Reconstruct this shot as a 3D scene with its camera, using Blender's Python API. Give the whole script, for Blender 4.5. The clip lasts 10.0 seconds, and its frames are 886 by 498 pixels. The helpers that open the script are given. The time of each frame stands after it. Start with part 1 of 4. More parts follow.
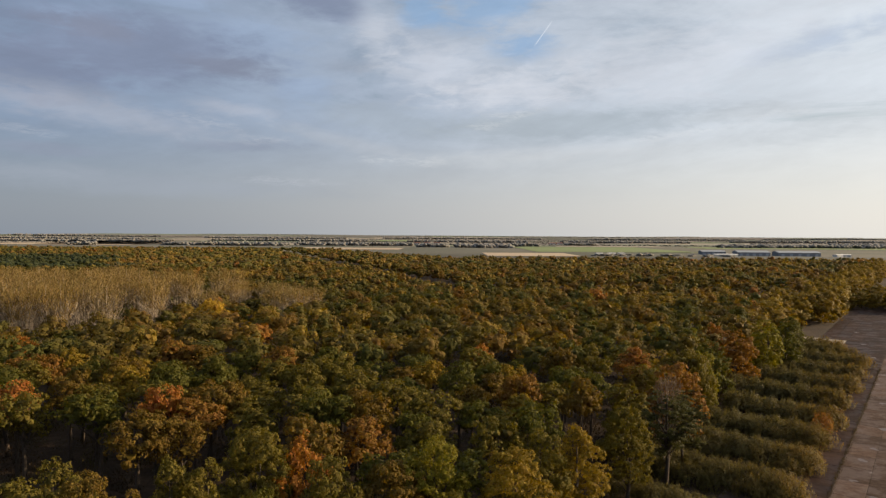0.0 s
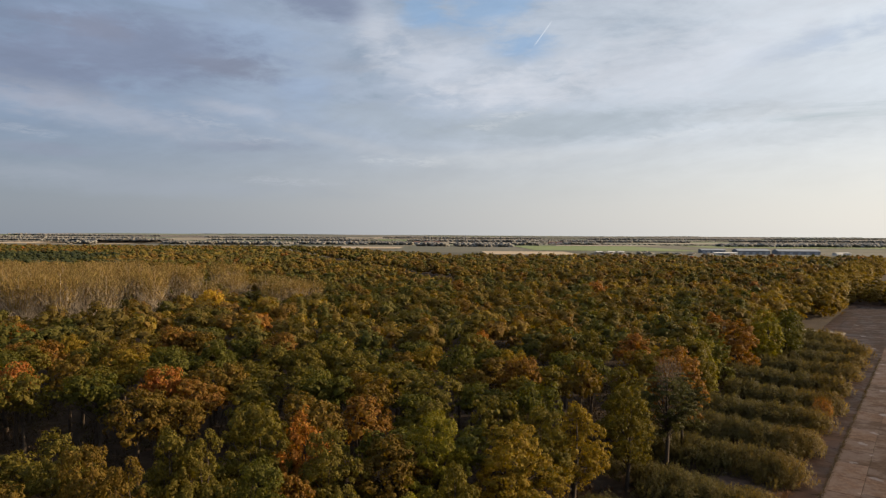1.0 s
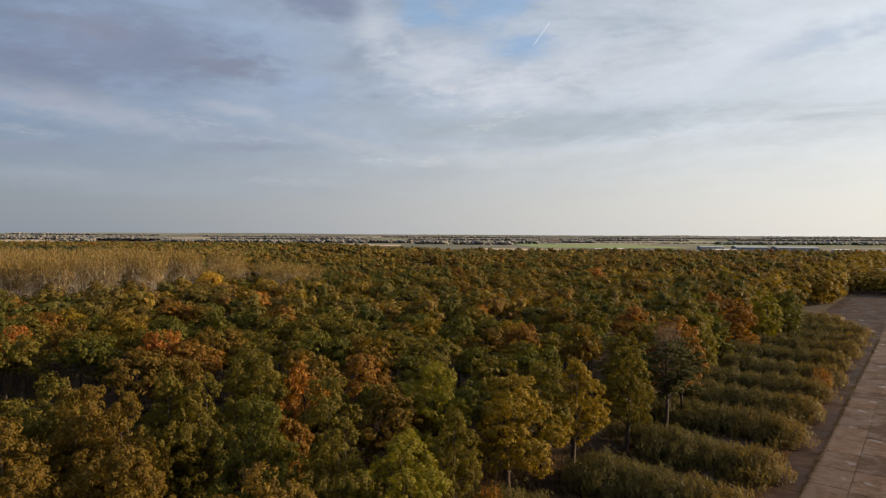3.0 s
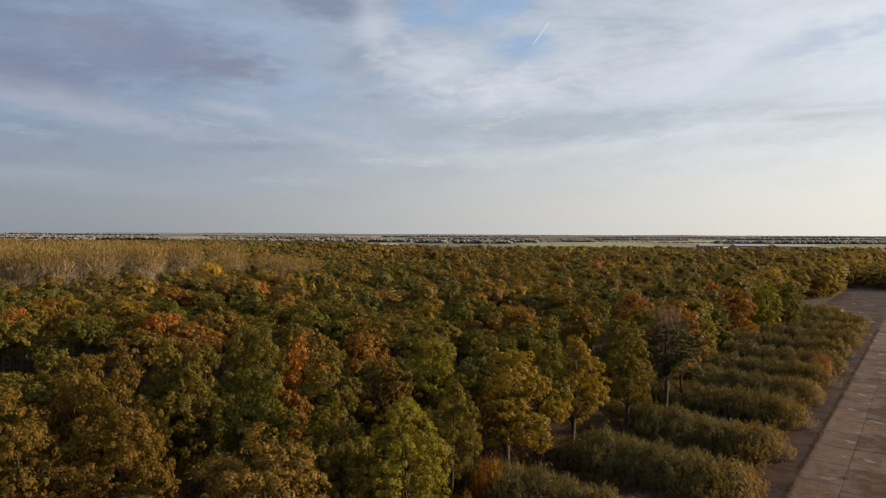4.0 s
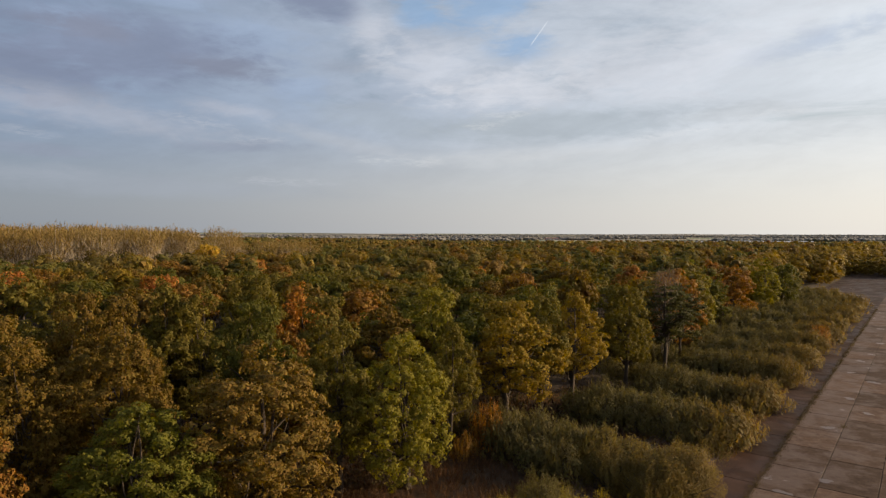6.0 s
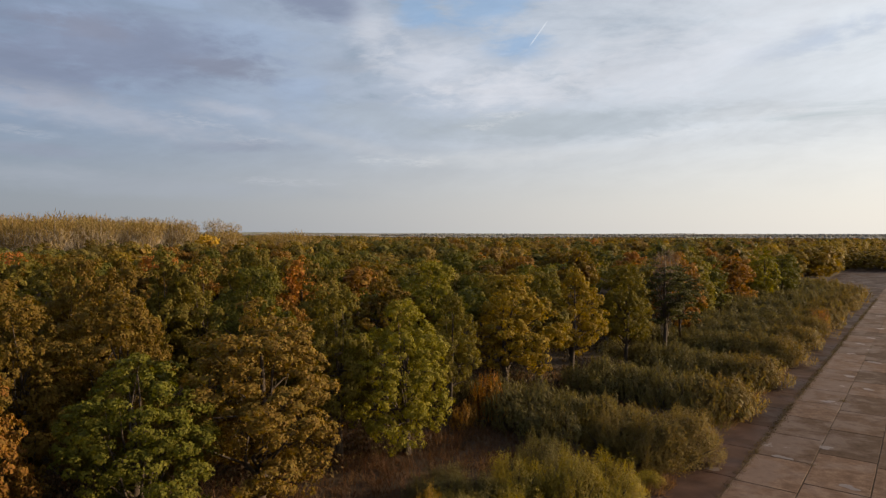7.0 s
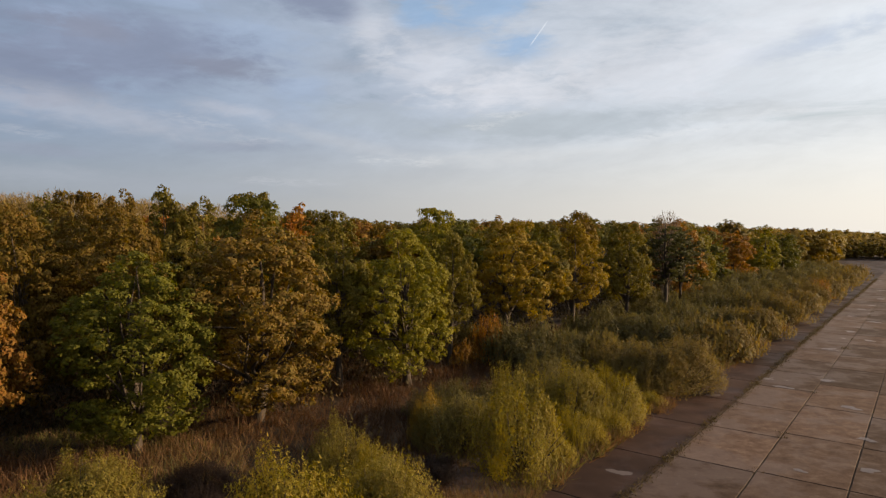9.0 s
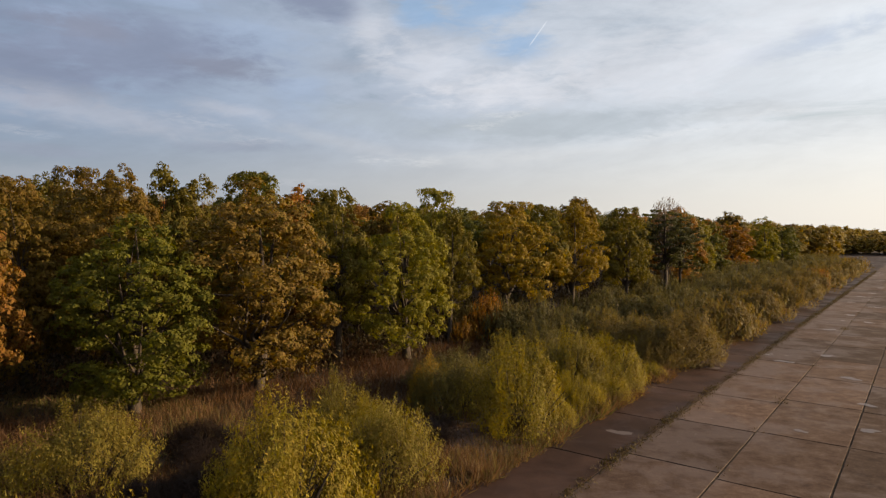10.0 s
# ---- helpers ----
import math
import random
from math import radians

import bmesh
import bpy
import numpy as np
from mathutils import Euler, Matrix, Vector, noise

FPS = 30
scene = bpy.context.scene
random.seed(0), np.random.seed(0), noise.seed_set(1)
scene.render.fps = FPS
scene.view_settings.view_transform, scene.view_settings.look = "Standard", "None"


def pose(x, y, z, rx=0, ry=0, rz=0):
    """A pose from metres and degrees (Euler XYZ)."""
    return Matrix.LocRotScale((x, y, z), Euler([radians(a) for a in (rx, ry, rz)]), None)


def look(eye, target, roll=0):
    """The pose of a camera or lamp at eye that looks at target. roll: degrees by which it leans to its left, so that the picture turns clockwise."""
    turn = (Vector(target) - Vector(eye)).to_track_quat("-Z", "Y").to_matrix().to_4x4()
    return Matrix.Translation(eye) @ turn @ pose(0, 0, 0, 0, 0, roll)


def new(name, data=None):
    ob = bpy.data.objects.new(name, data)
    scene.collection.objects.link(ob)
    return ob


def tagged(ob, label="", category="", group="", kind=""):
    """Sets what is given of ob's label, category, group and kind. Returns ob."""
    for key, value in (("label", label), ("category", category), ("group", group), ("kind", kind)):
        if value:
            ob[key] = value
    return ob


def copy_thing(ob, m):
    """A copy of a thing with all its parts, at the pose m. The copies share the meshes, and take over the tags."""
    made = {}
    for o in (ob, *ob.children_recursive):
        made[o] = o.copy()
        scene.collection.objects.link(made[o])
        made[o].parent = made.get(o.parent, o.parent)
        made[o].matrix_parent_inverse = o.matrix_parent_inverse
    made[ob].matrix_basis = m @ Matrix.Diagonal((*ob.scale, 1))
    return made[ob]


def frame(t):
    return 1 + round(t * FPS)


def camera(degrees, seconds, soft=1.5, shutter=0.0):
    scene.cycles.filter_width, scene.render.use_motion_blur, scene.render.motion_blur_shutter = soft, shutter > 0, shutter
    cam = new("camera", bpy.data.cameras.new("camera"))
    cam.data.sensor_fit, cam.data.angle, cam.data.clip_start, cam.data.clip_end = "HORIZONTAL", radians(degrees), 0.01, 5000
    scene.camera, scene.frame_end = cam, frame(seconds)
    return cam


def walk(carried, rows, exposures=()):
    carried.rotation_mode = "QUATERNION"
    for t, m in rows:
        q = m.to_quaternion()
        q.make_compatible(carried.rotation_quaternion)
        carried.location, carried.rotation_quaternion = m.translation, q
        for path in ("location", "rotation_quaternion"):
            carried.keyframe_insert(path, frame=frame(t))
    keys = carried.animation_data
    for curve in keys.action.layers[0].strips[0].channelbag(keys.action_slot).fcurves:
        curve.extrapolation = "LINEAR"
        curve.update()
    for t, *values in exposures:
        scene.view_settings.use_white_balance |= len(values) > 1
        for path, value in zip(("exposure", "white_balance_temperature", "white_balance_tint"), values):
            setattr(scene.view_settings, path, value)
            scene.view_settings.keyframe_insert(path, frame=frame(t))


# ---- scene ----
from math import cos, pi, sin, sqrt

# ---- camera: a slow, straight descent ----
cam = camera(70.0, 10.0, soft=1.3)
# seconds, height, turn to the left, lean
PATH = [
    (0.0, 32.72, 0.37, 0.33), (0.5, 31.53, 0.37, 0.33), (1.0, 30.30, 0.35, 0.32), (1.5, 29.11, 0.32, 0.32),
    (2.0, 27.93, 0.29, 0.31), (2.5, 26.76, 0.28, 0.30), (4.0, 23.21, 0.20, 0.26), (4.5, 22.03, 0.17, 0.25),
    (5.0, 20.84, 0.13, 0.23), (5.5, 19.63, 0.09, 0.20), (7.0, 15.91, 0.03, 0.14), (7.5, 14.65, 0.04, 0.13),
    (8.0, 13.39, 0.03, 0.13), (8.5, 12.12, 0.05, 0.14), (9.0, 10.87, 0.04, 0.15), (9.5, 9.74, 0.02, 0.14),
    (10.0, 9.04, 0.0, 0.12),
]
walk(cam, [(t, pose(0.1, 0.02, z, 90 - 1.40, 0, turn) @ pose(0, 0, 0, 0, 0, lean)) for t, z, turn, lean in PATH], [(0.0, 1.24, 6530, 10), (5.5, 1.26, 6620, 10.5), (10.0, 1.38, 6740, 11)])

# ---- light ----
SUN_AZ, SUN_EL = 84.0, 16.0  # degrees: to the right of straight ahead, above the horizon
sun_way = Vector((sin(radians(SUN_AZ)) * cos(radians(SUN_EL)), cos(radians(SUN_AZ)) * cos(radians(SUN_EL)), sin(radians(SUN_EL))))
sun_data = bpy.data.lights.new("sun", "SUN")
sun_data.energy, sun_data.angle, sun_data.color = 5.3, radians(0.8), (1.0, 0.77, 0.49)
sun = new("sun", sun_data)
sun.matrix_world = look(sun_way * 100, (0, 0, 0))


class Nodes:
    """Short hand for a node tree."""

    def __init__(self, tree):
        self.t = tree
        tree.nodes.clear()

    def add(self, kind, **values):
        n = self.t.nodes.new(kind)
        for key, v in values.items():
            if key == "op":
                n.operation = v
            elif key == "clamp":
                n.use_clamp = v
            elif key == "blend":
                n.blend_type = v
            elif key == "sky":
                n.sky_type = v
        return n

    def put(self, socket, v):
        if isinstance(v, bpy.types.NodeSocket):
            self.t.links.new(v, socket)
        else:
            socket.default_value = v

    def m(self, op, a, b=0.0, clamp=False):
        n = self.add("ShaderNodeMath", op=op, clamp=clamp)
        self.put(n.inputs[0], a)
        self.put(n.inputs[1], b)
        return n.outputs[0]

    def mix(self, f, a, b, blend="MIX"):
        n = self.add("ShaderNodeMix")
        n.data_type = "RGBA"
        n.blend_type = blend
        self.put(n.inputs[0], f)
        self.put(n.inputs[6], a if isinstance(a, bpy.types.NodeSocket) else (*a, 1))
        self.put(n.inputs[7], b if isinstance(b, bpy.types.NodeSocket) else (*b, 1))
        return n.outputs[2]

    def noise(self, vec, scale, detail=4.0, rough=0.55, warp=0.0):
        n = self.add("ShaderNodeTexNoise")
        if vec is not None:
            self.put(n.inputs["Vector"], vec)
        n.inputs["Scale"].default_value, n.inputs["Detail"].default_value = scale, detail
        n.inputs["Roughness"].default_value, n.inputs["Distortion"].default_value = rough, warp
        return n.outputs["Fac"]

    def ramp(self, f, stops):
        n = self.add("ShaderNodeValToRGB")
        e = n.color_ramp.elements
        while len(e) < len(stops):
            e.new(0.5)
        for el, (p, c) in zip(e, stops):
            el.position = p
            el.color = (*c, 1) if not isinstance(c, (int, float)) else (c, c, c, 1)
        self.put(n.inputs[0], f)
        return n.outputs[0]

    def smooth(self, v, lo, hi):
        n = self.add("ShaderNodeMapRange")
        n.interpolation_type = "SMOOTHSTEP"
        self.put(n.inputs[0], v)
        self.put(n.inputs[1], lo)
        self.put(n.inputs[2], hi)
        return n.outputs[0]

    def vec(self, x, y, z):
        n = self.add("ShaderNodeCombineXYZ")
        for s, v in zip(n.inputs, (x, y, z)):
            self.put(s, v)
        return n.outputs[0]


# ---- sky: a clear evening sky under thin broken layers of cloud ----
world = bpy.data.worlds.new("sky")
scene.world = world
world.use_nodes = True
N = Nodes(world.node_tree)
sky = N.add("ShaderNodeTexSky", sky="NISHITA")
sky.sun_disc = False
sky.sun_elevation, sky.sun_rotation = radians(SUN_EL), radians(SUN_AZ)
sky.dust_density, sky.air_density = 1.5, 1.0
coords = N.add("ShaderNodeTexCoord").outputs["Generated"]
sep = N.add("ShaderNodeSeparateXYZ")
N.put(sep.inputs[0], coords)
dx, dy, dz = sep.outputs
azim = N.m("MULTIPLY", N.m("ARCTAN2", dx, dy), 180 / pi)
elev = N.m("MULTIPLY", N.m("ARCSINE", dz), 180 / pi)
lift = N.m("ADD", N.m("MAXIMUM", dz, 0.0), 0.10)
plane = N.vec(N.m("DIVIDE", dx, lift), N.m("DIVIDE", dy, lift), 0.0)
flat = N.vec(N.m("MULTIPLY", azim, 0.10), N.m("MULTIPLY", elev, 0.32), 0.0)
wisp = N.noise(plane, 1.1, 8, 0.62, 0.5)
streak = N.noise(flat, 1.0, 7, 0.62, 0.7)
fine = N.noise(flat, 4.0, 6, 0.6, 0.4)
ragged = N.m("ADD", N.m("MULTIPLY", N.m("SUBTRACT", streak, 0.5), 2.0), N.m("MULTIPLY", N.m("SUBTRACT", fine, 0.5), 2.0))


def bank(az, el, wide, high, soft, slant, core, rim):
    """A mask for one bank of cloud: degrees to the right and up, half its width and height, raggedness, tilt and how sharp its rim is."""
    a = N.m("SUBTRACT", azim, az)
    e = N.m("SUBTRACT", N.m("SUBTRACT", elev, el), N.m("MULTIPLY", a, slant))
    a, e = N.m("DIVIDE", a, wide), N.m("DIVIDE", e, high)
    r = N.m("SQRT", N.m("ADD", N.m("MULTIPLY", a, a), N.m("MULTIPLY", e, e)))
    return N.m("SUBTRACT", 1.0, N.smooth(N.m("ADD", r, N.m("MULTIPLY", ragged, soft)), core, rim))


blue = N.mix(1.0, sky.outputs[0], (0.105, 0.105, 0.105), "MULTIPLY")
# the veil: warm and bright towards the sun, blue-grey away from it
toward = N.smooth(azim, -45.0, 60.0)
high_veil = N.mix(toward, (0.235, 0.315, 0.46), (0.83, 0.875, 0.92))
low_veil = N.mix(toward, (0.265, 0.305, 0.365), (0.97, 0.94, 0.875))
veil = N.mix(N.smooth(elev, 1.0, 11.0), low_veil, high_veil)
cover = N.m("ADD", N.smooth(wisp, 0.15, 0.55), N.m("SUBTRACT", 1.0, N.smooth(elev, 2.0, 14.0)), True)
col = N.mix(N.m("MULTIPLY", cover, 0.88), blue, veil)
SLATE = (0.225, 0.270, 0.385)
for tone, strength, banks in (
    ((0.28, 0.44, 0.67), 0.75, [(3.9, 19.6, 5.3, 2.04, 0.70, 0.12, 0.20, 1.30), (6.7, 16.3, 3.0, 1.32, 0.90, 0.10, 0.10, 1.40), (-2.5, 19.3, 2.3, 1.53, 0.80, 0.00, 0.20, 1.30)]),
    ((0.345, 0.45, 0.63), 0.5, [(-17.1, 16.3, 6.1, 1.66, 0.80, 0.00, 0.20, 1.30), (-12.5, 12.0, 2.7, 2.10, 0.90, 0.00, 0.20, 1.30), (-31.6, 16.5, 3.0, 0.61, 0.80, 0.05, 0.35, 1.20), (-23.4, 18.5, 4.7, 0.66, 0.80, 0.00, 0.35, 1.20), (30.4, 14.8, 5.7, 1.10, 1.00, 0.15, 0.00, 1.40)]),
    ((0.70, 0.73, 0.80), 0.5, [(-6.6, 17.6, 2.3, 2.44, 0.80, -0.20, 0.10, 1.35), (-0.7, 14.4, 6.1, 2.30, 0.90, -0.10, 0.10, 1.40), (5.9, 12.7, 7.6, 1.53, 0.90, 0.12, 0.10, 1.40), (18.1, 14.2, 12.0, 2.67, 1.00, 0.12, 0.10, 1.50)]),
    (SLATE, 0.85, [(-26.5, 14.6, 11.3, 3.02, 0.55, -0.03, 0.35, 1.25), (-32.9, 12.0, 5.4, 2.36, 0.60, -0.05, 0.30, 1.25), (-11.3, 19.5, 4.7, 1.71, 0.55, -0.10, 0.30, 1.25)]),
    ((0.235, 0.265, 0.355), 0.7, [(-19.2, 13.8, 4.3, 0.97, 0.55, -0.03, 0.30, 1.25), (-29.1, 15.6, 3.9, 0.98, 0.80, 0.00, 0.20, 1.30)]),
    ((0.33, 0.38, 0.47), 0.4, [(-8.8, 14.6, 2.7, 0.81, 0.80, 0.05, 0.20, 1.30), (-31.0, 10.8, 6.4, 0.79, 0.80, -0.10, 0.20, 1.30)]),
    ((0.50, 0.525, 0.60), 0.45, [(-29.5, 9.4, 10.8, 1.16, 0.70, -0.13, 0.10, 1.35), (-18.0, 10.3, 4.2, 0.78, 0.90, -0.10, 0.10, 1.40)]),
    ((0.375, 0.435, 0.505), 0.6, [(-4.8, 9.9, 8.9, 1.53, 0.55, -0.12, 0.30, 1.25)]),
    ((0.43, 0.49, 0.55), 0.85, [(11.0, 9.5, 13.5, 1.62, 0.45, 0.02, 0.45, 1.15)]),
    ((0.56, 0.585, 0.63), 0.28, [(-8.8, 8.0, 7.5, 0.71, 0.60, -0.20, 0.20, 1.30)]),
    ((0.70, 0.72, 0.735), 0.22, [(12.9, 7.2, 11.2, 0.60, 0.80, 0.02, 0.10, 1.40), (3.4, 6.6, 8.7, 0.75, 0.80, 0.00, 0.10, 1.40)]),
    ((0.56, 0.60, 0.64), 0.45, [(24.3, 9.8, 6.4, 0.65, 0.80, 0.05, 0.20, 1.30), (28.8, 7.9, 6.7, 0.99, 0.80, 0.06, 0.20, 1.30)]),
    ((0.29, 0.335, 0.43), 0.62, [(-17.8, 7.4, 5.6, 0.54, 0.90, 0.05, 0.10, 1.30), (-32.0, 6.3, 4.6, 0.61, 0.70, -0.03, 0.20, 1.30)]),
    ((0.36, 0.405, 0.475), 0.5, [(-24.2, 3.8, 14.5, 1.03, 0.50, -0.02, 0.20, 1.35), (-32.9, 4.6, 5.8, 0.69, 0.70, 0.00, 0.10, 1.35)]),
):
    for b in banks:
        col = N.mix(N.m("MULTIPLY", bank(*b), strength), col, tone)
# bright wisps, torn into shreds
shreds = N.smooth(N.noise(N.vec(N.m("MULTIPLY", azim, 0.9), N.m("MULTIPLY", elev, 4.2), 1.3), 1.0, 6, 0.65, 0.8), 0.32, 0.74)
for tone, strength, banks in (
    ((0.82, 0.845, 0.87), 0.32, [(3.5, 9.5, 2.0, 0.61, 0.90, 0.10, 0.10, 1.20), (27.4, 9.6, 3.0, 0.41, 0.90, 0.04, 0.10, 1.20), (20.4, 8.5, 6.7, 0.43, 0.90, 0.10, 0.10, 1.20), (5.7, 10.6, 2.8, 0.41, 0.90, 0.10, 0.10, 1.20), (-3.3, 6.4, 4.6, 0.46, 0.90, -0.02, 0.00, 1.40)]),
    ((0.56, 0.585, 0.65), 0.4, [(-20.7, 9.2, 3.6, 0.57, 0.90, -0.10, 0.10, 1.20), (-16.4, 8.0, 3.8, 0.44, 0.90, 0.05, 0.10, 1.20), (-14.7, 4.5, 4.5, 0.45, 0.90, -0.03, 0.10, 1.20), (-33.9, 7.6, 2.8, 0.51, 0.90, -0.15, 0.10, 1.20)]),
):
    for b in banks:
        col = N.mix(N.m("MULTIPLY", N.m("MULTIPLY", bank(*b), shreds), strength), col, tone)
# streaks all through the veil
grain = N.m("ADD", 0.80, N.m("ADD", N.m("MULTIPLY", streak, 0.24), N.m("MULTIPLY", wisp, 0.16)))
across = N.m("SUBTRACT", elev, N.m("MULTIPLY", azim, 0.18))
slash = N.noise(N.vec(N.m("MULTIPLY", azim, 0.15), N.m("MULTIPLY", across, 0.42), 3.7), 1.0, 9, 0.62, 0.35)
grain = N.m("MULTIPLY", grain, N.m("ADD", 0.95, N.m("MULTIPLY", N.smooth(slash, 0.3, 0.7), 0.09)))
col = N.mix(N.smooth(elev, 1.0, 9.0), col, N.mix(1.0, col, N.vec(grain, grain, grain), "MULTIPLY"))
# a short vapour trail
ta, te = N.m("SUBTRACT", azim, 8.45), N.m("SUBTRACT", elev, 17.25)
along = N.m("ADD", N.m("MULTIPLY", ta, 0.62), N.m("MULTIPLY", te, 0.785))
aside = N.m("SUBTRACT", N.m("MULTIPLY", ta, 0.785), N.m("MULTIPLY", te, 0.62))
trail = N.m("MULTIPLY", N.m("SUBTRACT", 1.0, N.smooth(N.m("ABSOLUTE", aside), 0.01, 0.085)), N.m("SUBTRACT", 1.0, N.smooth(N.m("ABSOLUTE", along), 0.8, 1.4)))
col = N.mix(N.m("MULTIPLY", trail, 0.48), col, (0.78, 0.84, 0.92))
# brighter sky above the view, added to lift the shade below
overhead_fill = N.m("ADD", 1.0, N.m("MULTIPLY", N.smooth(elev, 23.0, 45.0), 0.7))
col = N.mix(1.0, col, N.vec(overhead_fill, overhead_fill, overhead_fill), "MULTIPLY")
col = N.mix(N.smooth(dz, -0.01, -0.08), col, (0.10, 0.09, 0.06))
back = N.add("ShaderNodeBackground")
N.put(back.inputs[0], col)
back.inputs[1].default_value = 0.42
out = N.add("ShaderNodeOutputWorld")
N.put(out.inputs[0], back.outputs[0])


# ---- materials ----
def material(name, rough=0.8, spec=0.3):
    mat = bpy.data.materials.new(name)
    mat.use_nodes = True
    n = Nodes(mat.node_tree)
    b = n.add("ShaderNodeBsdfPrincipled")
    b.inputs["Roughness"].default_value, b.inputs["Specular IOR Level"].default_value = rough, spec
    o = n.add("ShaderNodeOutputMaterial")
    n.put(o.inputs[0], b.outputs[0])
    return mat, n, b, o


def relief(n, b, height, strength, distance=0.02):
    bump = n.add("ShaderNodeBump")
    bump.inputs["Strength"].default_value, bump.inputs["Distance"].default_value = strength, distance
    n.put(bump.inputs["Height"], height)
    n.put(b.inputs["Normal"], bump.outputs[0])


def hsv(n, col, h, s, v):
    k = n.add("ShaderNodeHueSaturation")
    for key, val in (("Hue", h), ("Saturation", s), ("Value", v), ("Color", col)):
        n.put(k.inputs[key], val)
    return k.outputs[0]


def leaf_material(name, source, through_light=0.36, spread=0.18, nap=0.42):
    """Leaves; source: 'thing' takes the thing's own colour, else a ramp over the crown's tint."""
    mat, n, b, o = material(name, 0.65, 0.08)
    isle = n.add("ShaderNodeNewGeometry").outputs["Random Per Island"]
    if source == "thing":
        c = n.add("ShaderNodeObjectInfo").outputs["Color"]
    else:
        a = n.add("ShaderNodeAttribute")
        a.attribute_name = "tint"
        c = n.ramp(a.outputs["Fac"], source)
    place = n.add("ShaderNodeTexCoord").outputs["Object"]
    patch = n.noise(place, 0.55, 3)
    tuft = n.noise(place, 1.6, 3, 0.6)
    value = n.m("ADD", n.m("MULTIPLY", isle, spread), n.m("ADD", n.m("MULTIPLY", patch, 0.34), 0.585 - spread / 2))
    value = n.m("MULTIPLY", value, n.m("ADD", 1.0 - nap / 2, n.m("MULTIPLY", n.smooth(tuft, 0.3, 0.7), nap)))
    hue = n.m("ADD", 0.4855, n.m("MULTIPLY", n.m("FRACT", n.m("MULTIPLY", isle, 7.31)), 0.026))
    c = hsv(n, c, hue, 1.0, value)
    n.put(b.inputs["Base Color"], c)
    tr = n.add("ShaderNodeBsdfTranslucent")
    n.put(tr.inputs[0], hsv(n, c, 0.5, 1.15, 1.35))
    mx = n.add("ShaderNodeMixShader")
    n.put(mx.inputs[0], through_light)
    n.put(mx.inputs[1], b.outputs[0])
    n.put(mx.inputs[2], tr.outputs[0])
    n.put(o.inputs[0], mx.outputs[0])
    return mat


GREEN, OLIVE, GOLD = (0.072, 0.068, 0.011), (0.100, 0.080, 0.014), (0.172, 0.116, 0.014)
LIME = (0.140, 0.120, 0.014)
ORANGE, RUSSET, BROWN = (0.235, 0.100, 0.018), (0.150, 0.078, 0.015), (0.106, 0.068, 0.012)
AMBER = (0.150, 0.074, 0.014)
FLAME = (0.250, 0.100, 0.022)
TAWNY = (0.125, 0.080, 0.016)
SUNNY = (0.32, 0.20, 0.022)
FRESH = (0.088, 0.083, 0.010)
COPPER, REDDISH = (0.185, 0.096, 0.024), (0.205, 0.096, 0.024)
PINE, SALLOW, SALLOWSUNLIT = (0.052, 0.050, 0.016), (0.088, 0.073, 0.025), (0.152, 0.102, 0.026)
LEAF = leaf_material("autumn_leaves", "thing")
WAND = leaf_material("willow_leaves", "thing", 0.40, 0.26, 0.30)
# colours greyed a little as haze; the gold at 0.78 as sunlit edge
WOODS = leaf_material("woodland_leaves", [(0.0, (0.034, 0.042, 0.019)), (0.1, (0.070, 0.068, 0.014)), (0.4, (0.088, 0.076, 0.017)), (0.66, (0.116, 0.080, 0.018)), (0.78, (0.200, 0.140, 0.026)), (0.87, (0.138, 0.086, 0.020)), (0.95, RUSSET), (1.0, ORANGE)], 0.36, 0.14, 0.24)
# far leaf colours paled towards grey in place of haze
HAZEDWOODS = leaf_material("hazed_hedge_leaves", [(0.0, (0.172, 0.164, 0.150)), (0.5, (0.184, 0.170, 0.150)), (1.0, (0.196, 0.177, 0.150))], 0.1, 0.08, 0.10)

BARK, n, b, o = material("bark", 0.9, 0.2)
p = n.add("ShaderNodeTexCoord").outputs["Object"]
mp = n.add("ShaderNodeMapping")
mp.inputs["Scale"].default_value = (1, 1, 0.2)
n.put(mp.inputs[0], p)
f = n.noise(mp.outputs[0], 9, 6, 0.7)
n.put(b.inputs["Base Color"], n.ramp(f, [(0.3, (0.018, 0.013, 0.010)), (0.7, (0.052, 0.038, 0.027))]))
relief(n, b, f, 0.8, 0.04)

PALEBARK, n, b, o = material("pale_bark", 0.85, 0.2)
f = n.noise(n.add("ShaderNodeTexCoord").outputs["Object"], 3, 5)
n.put(b.inputs["Base Color"], n.ramp(f, [(0.3, (0.10, 0.078, 0.055)), (0.7, (0.25, 0.20, 0.145))]))

EARTH, n, b, o = material("rough_ground", 0.95, 0.1)
p = n.add("ShaderNodeTexCoord").outputs["Object"]
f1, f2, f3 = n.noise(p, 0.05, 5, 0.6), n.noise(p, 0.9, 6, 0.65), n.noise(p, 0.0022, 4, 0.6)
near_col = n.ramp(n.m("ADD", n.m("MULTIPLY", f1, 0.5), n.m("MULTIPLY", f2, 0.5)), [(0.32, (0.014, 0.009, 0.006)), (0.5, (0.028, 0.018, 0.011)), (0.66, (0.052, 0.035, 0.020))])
# farmland colours, greyed in the paint to stand in for haze
hazed_far_col = n.ramp(f3, [(0.3, (0.062, 0.068, 0.048)), (0.45, (0.078, 0.076, 0.056)), (0.6, (0.105, 0.094, 0.072)), (0.75, (0.066, 0.075, 0.05))])
sp = n.add("ShaderNodeSeparateXYZ")
